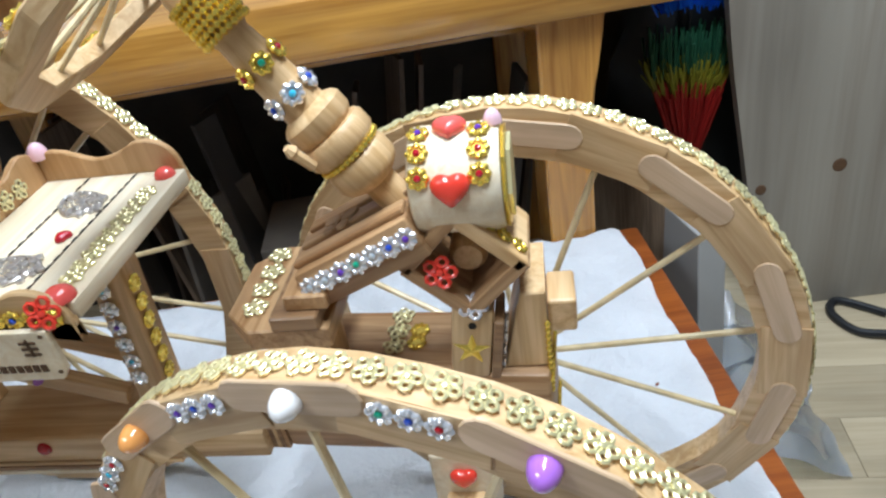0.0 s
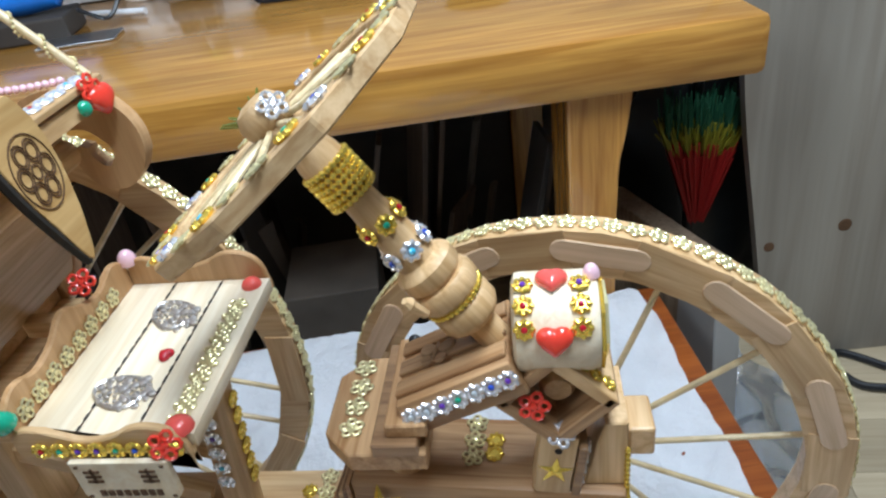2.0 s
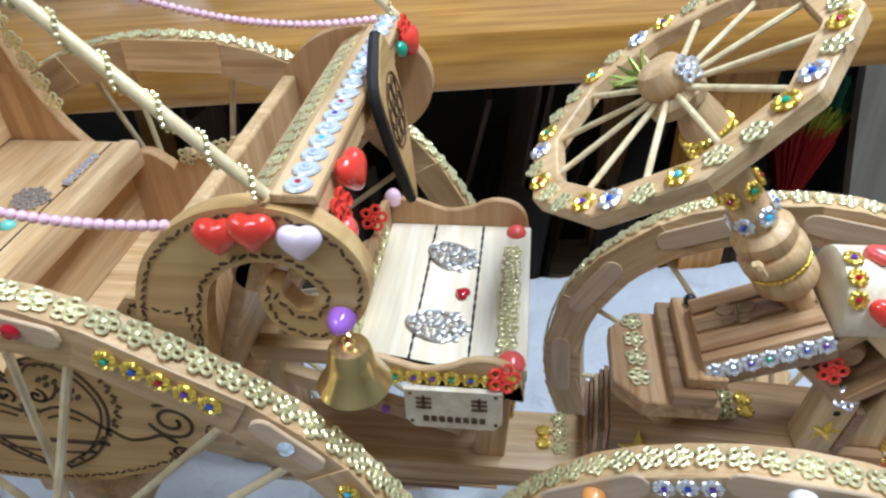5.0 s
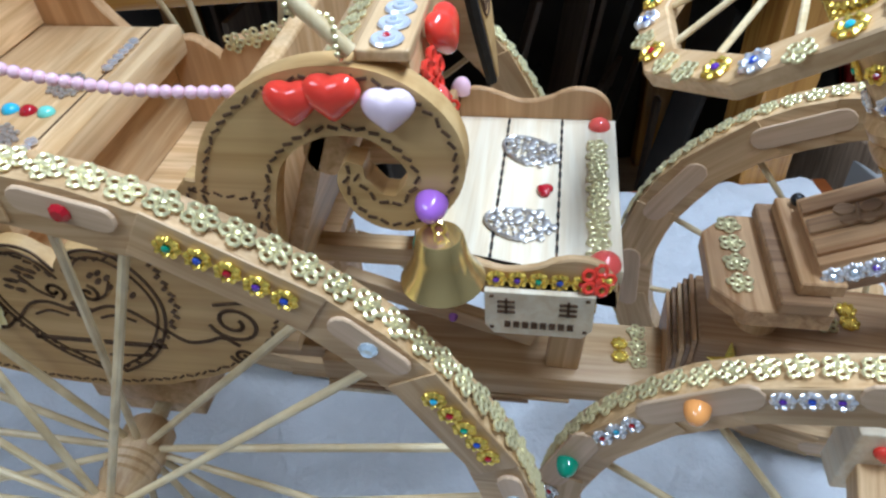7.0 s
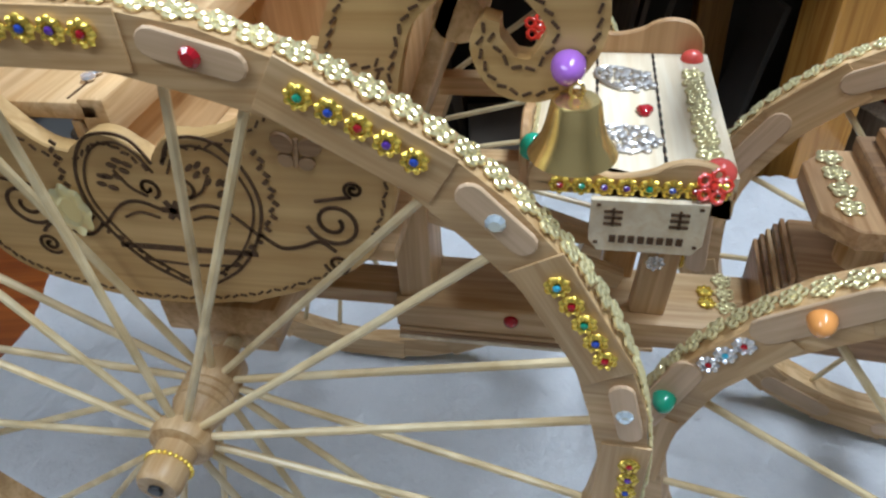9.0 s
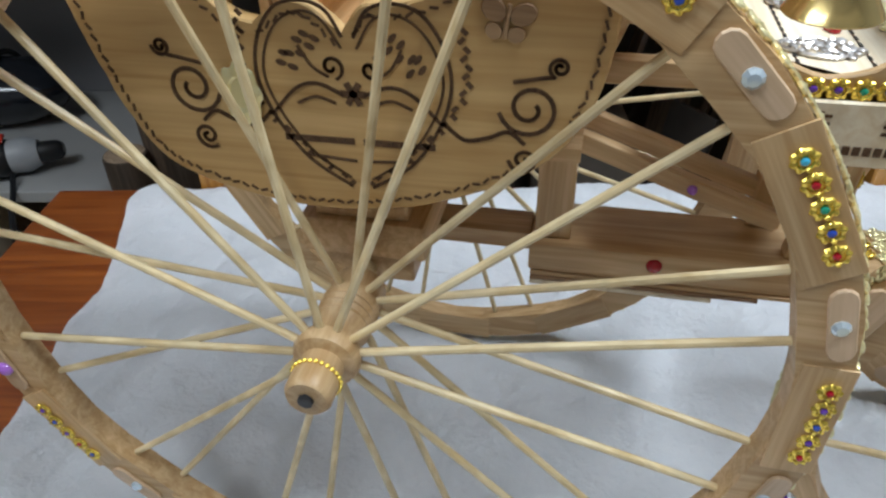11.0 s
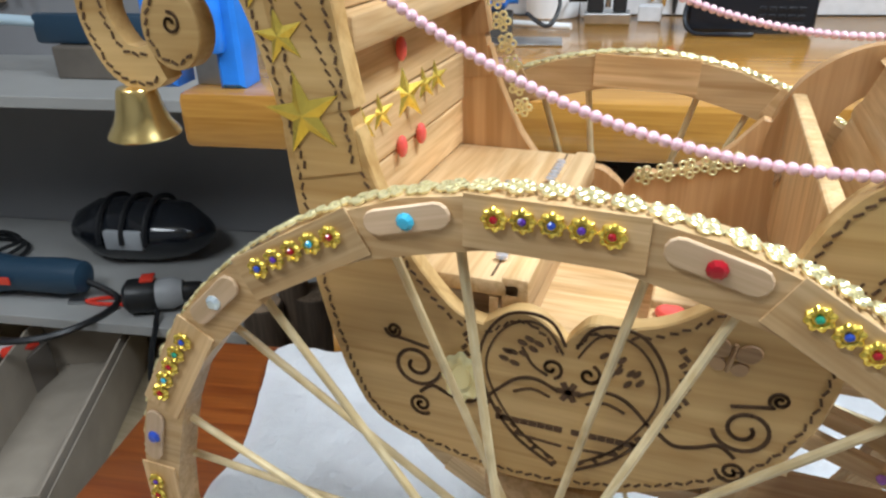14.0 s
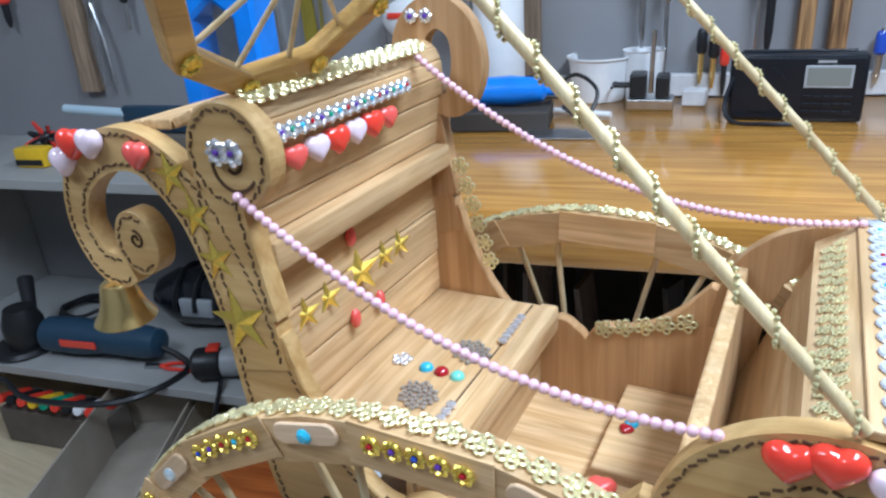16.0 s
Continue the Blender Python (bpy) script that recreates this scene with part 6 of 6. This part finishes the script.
wall_tools()


def card_box():
    t = stood("cardboard_tray", "open grey cardboard tray on the floor", "box", -1.105, 0.505, -0.36, -63)
    L, W, H, w = 0.30, 0.115, 0.150, 0.005
    part("base", box(-L, L, -W, W, 0.0, w), CARD, t)
    part("side", box(-L, L, -W, -W + w, w + 0.0005, H), CARD, t)
    part("side", box(-L, L, W - w, W, w + 0.0005, H), CARD, t)
    part("end", box(-L, -L + w, -W + w, W - w, w + 0.0005, H), CARD, t)
    part("end", box(L - w, L, -W + w, W - w, w + 0.0005, H), CARD, t)
    part("flap", box(-L, L, W + 0.0005, W + 0.003, 0.02, H - 0.01), CARD, t, m=Matrix.Rotation(radians(-2), 4, "X"))
    g = stood("screwdriver_rack", "row of coloured screwdriver handles", "tool rack", -1.45, 0.62, -0.36, 10)
    part("rack", box(-0.16, 0.16, -0.05, 0.05, 0.0, 0.10, 0.003), DARKCARD, g)
    for k in range(9):
        mat = (RED, BLACK, RED, YELLOW, GREEN, RED, BLACK, WHITEPLASTIC, RED)[k]
        part("handle", tube([(-0.14 + 0.035 * k, 0.03, 0.1005), (-0.13 + 0.035 * k, -0.06, 0.14)], [0.011, 0.013], 8), mat, g, "", True)


card_box()


def logs():
    for x, y, r, ln in ((-0.70, 0.72, 0.040, 0.30), (-0.625, 0.79, 0.044, 0.30), (-0.66, 0.775, 0.03, 0.34)):
        t = stood("log", "short bark-covered log standing under the bench", "log", x, y, -0.36, 20, "logs under the bench")
        h = ln if r > 0.035 else ln + 0.02
        bm = lathe([(r * 0.96, 0), (r, 0.01), (r * 1.02, h * 0.5), (r, h - 0.004), (r * 0.97, h)], 18)
        for v in bm.verts:
            v.co.x += 0.004 * noise.noise(v.co * 30)
            v.co.y += 0.004 * noise.noise(v.co * 31 + Vector((3, 0, 0)))
        # Bark takes the darkened offcut wood, with the under-bench shade in its colour.
        part("bark", bm, DARKSCRAP, t, "", True)
        part("cut_face", lathe([(r * 0.93, h + 0.0004), (r * 0.92, h + 0.002)], 18), SCRAP, t, "sawn end")


logs()


def under_bench():
    rnd = random.Random(4)
    # Added near-black board: hides the wall, holds the shade under the bench.
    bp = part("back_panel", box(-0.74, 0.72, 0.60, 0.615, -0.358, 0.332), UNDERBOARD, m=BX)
    tagged(bp, "added dark board standing in for shade under the bench", "board")
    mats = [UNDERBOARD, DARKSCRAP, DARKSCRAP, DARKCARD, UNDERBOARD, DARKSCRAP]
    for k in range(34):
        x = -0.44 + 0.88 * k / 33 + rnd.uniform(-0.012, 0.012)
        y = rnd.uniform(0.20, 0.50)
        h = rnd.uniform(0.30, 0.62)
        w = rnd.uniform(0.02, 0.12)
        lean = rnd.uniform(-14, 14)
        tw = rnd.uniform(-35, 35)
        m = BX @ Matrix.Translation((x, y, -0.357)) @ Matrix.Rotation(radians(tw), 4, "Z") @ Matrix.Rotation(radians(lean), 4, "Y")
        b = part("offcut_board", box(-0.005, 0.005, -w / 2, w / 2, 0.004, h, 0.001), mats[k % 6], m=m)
        tagged(b, "thin offcut board leaning under the bench, darkened for shade", "board", "offcuts under the bench")
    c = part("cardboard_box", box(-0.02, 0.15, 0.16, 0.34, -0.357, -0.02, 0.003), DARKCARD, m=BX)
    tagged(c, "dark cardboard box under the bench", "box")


under_bench()


def right_side():
    m = Matrix.Translation((1.195, 1.00, -0.358)) @ Matrix.Rotation(radians(6), 4, "Z") @ Matrix.Rotation(radians(-4), 4, "X")
    b = part("raw_board", plate([(p[0], p[1]) for p in smooth_line([(-0.245, 0.0), (-0.262, 0.12), (-0.290, 0.30), (-0.330, 0.55), (-0.350, 0.80), (-0.345, 1.05)], 4)] + [(0.285, 1.05), (0.285, 0.0)], -0.012, 0.012, 0.002), RAWBOARD, m=m)
    tagged(b, "wide raw pine board with knots leaning upright", "board")
    for x, z, r in ((-0.262, 0.268, 0.010), (-0.126, 0.298, 0.013), (0.04, 0.62, 0.012), (0.16, 0.85, 0.010)):
        part("knot", lathe([(r * 0.8, -0.0132), (r, -0.0122)], 14, "y", m=Matrix.Translation((x, 0, z))), BURN, b, "dark round knot")
    # steel pedestal foot with a black hose
    p = stood("fan_stand", "grey steel stand foot on the floor", "stand", 1.185, 0.86, -0.356)
    part("foot", lathe([(0.033, 0), (0.034, 0.004), (0.034, 0.022), (0.029, 0.026), (0.029, 0.42)], 22), GREYPLASTIC, p, "", True)
    h = part("hose", tube(smooth_line([(1.17, 0.92, -0.348), (1.10, 0.965, -0.348), (1.075, 0.93, -0.348), (1.10, 0.875, -0.348), (1.148, 0.858, -0.344)], 6), 0.008, 8), BLACK, smooth=True)
    tagged(h, "black rubber hose lying on the floor", "hose")
    # blue-grey film over the right end of the board
    bm = bmesh.new()
    g = [[bm.verts.new((1.26 + 0.02 * i + 0.012 * noise.noise((i * 0.5, j * 0.4, 2)), 0.93 + 0.03 * noise.noise((i * 0.4, j * 0.5, 0)), 0.05 + 0.05 * j)) for j in range(14)] for i in range(16)]
    for i in range(15):
        for j in range(13):
            bm.faces.new((g[i][j], g[i + 1][j], g[i + 1][j + 1], g[i][j + 1]))
    bmesh.ops.solidify(bm, geom=bm.faces[:], thickness=0.001)
    tagged(part("plastic_sheet", bm, PLASTICBAG, smooth=True), "cloudy blue-grey plastic sheet hanging over the board", "sheet")
    # broom head with coloured bristles, hung upside down
    rnd = random.Random(2)
    t = thing("broom", "colourful broom with yellow and red bristles and blue tinsel", "broom", (0.812, 1.078, -0.035))
    part("handle", tube([(0.0, 0.03, -0.33), (0.0, 0.03, 0.36)], 0.011, 10), BLACK, t, "", True)
    for nm, mat, z0, z1, w0, w1, n in (("red_bristles", material("red_bristle", (0.34, 0.015, 0.012), 0.5), -0.02, 0.125, 0.014, 0.058, 260), ("yellow_bristles", material("yellow_bristle", (0.26, 0.24, 0.02), 0.5), 0.115, 0.165, 0.055, 0.078, 200), ("green_bristles", material("green_bristle", (0.02, 0.10, 0.05), 0.5), 0.16, 0.225, 0.072, 0.078, 120), ("blue_tinsel", material("blue_tinsel", (0.02, 0.14, 0.70), 0.2, 0.6), 0.272, 0.35, 0.06, 0.10, 260)):
        bm = bmesh.new()
        for k in range(n):
            a, q = rnd.uniform(-1, 1), rnd.uniform(-1, 1)
            tube([(a * w0, -0.02 + q * 0.02, z0 + rnd.uniform(-0.012, 0.012)), (a * w1 + rnd.uniform(-0.006, 0.006), -0.02 + q * 0.03, z1 + rnd.uniform(-0.018, 0.018))], 0.0018, 3, bm)
        tagged(part(nm, bm, mat, t), kind="stuff")
    # added black backdrop for the dark behind the broom; lumber beside the table
    bm = ball(1.0, None, (0, 0, 0), 3)
    for v in bm.verts:
        v.co *= 1 + 0.18 * noise.noise(v.co * 2.4)
        v.co = Vector((v.co.x * 0.19, v.co.y * 0.09, max(-0.27, v.co.z * 0.42)))
    sk = part("dark_backdrop", bm, material("backdrop_black", (0.010, 0.011, 0.012), 0.3, mottle=0.3, bump=0.6, bump_scale=30), smooth=True, m=Matrix.Translation((0.83, 1.20, -0.085)))
    tagged(sk, "added black backdrop filling the dark space behind the broom", "sack")
    for k, (x, y, z, yaw, pitch) in enumerate(((0.745, 0.86, -0.03, 105, 6), (0.715, 0.92, 0.0, 112, 5))):
        m = Matrix.Translation((x, y, z)) @ Matrix.Rotation(radians(yaw), 4, "Z") @ Matrix.Rotation(radians(pitch), 4, "Y")
        lb = part("lumber_bar", box(-0.16, 0.16, -0.022, 0.022, -0.32, 0.022, 0.003), SHELFPAINT if k == 0 else SCRAP, m=m)
        tagged(lb, "grey planed lumber bar beside the table", "lumber")
    bm = bmesh.new()
    g = [[bm.verts.new((0.775 + 0.02 * i + 0.03 * noise.noise((i * 0.35, j * 0.4, 8)), 0.55 + 0.026 * j, -0.352 + 0.09 * math.exp(-((i - 4) ** 2) / 12) * (0.75 + 0.6 * noise.noise((i * 0.3, j * 0.45, 3))))) for j in range(15)] for i in range(11)]
    for i in range(10):
        for j in range(14):
            bm.faces.new((g[i][j], g[i + 1][j], g[i + 1][j + 1], g[i][j + 1]))
    bmesh.ops.solidify(bm, geom=bm.faces[:], thickness=0.0015)
    tagged(part("plastic_bag", bm, PLASTICBAG, smooth=True), "crumpled cloudy plastic bag on the floor", "bag")
    k = stood("black_bowl", "small black bowl on the bench", "bowl", 0.43, 1.06, 0.4165)
    part("shell", lathe([(0.03, 0), (0.05, 0.012), (0.058, 0.035), (0.054, 0.035), (0.045, 0.014), (0.02, 0.006)], 24), BLACK, k, "", True)


right_side()
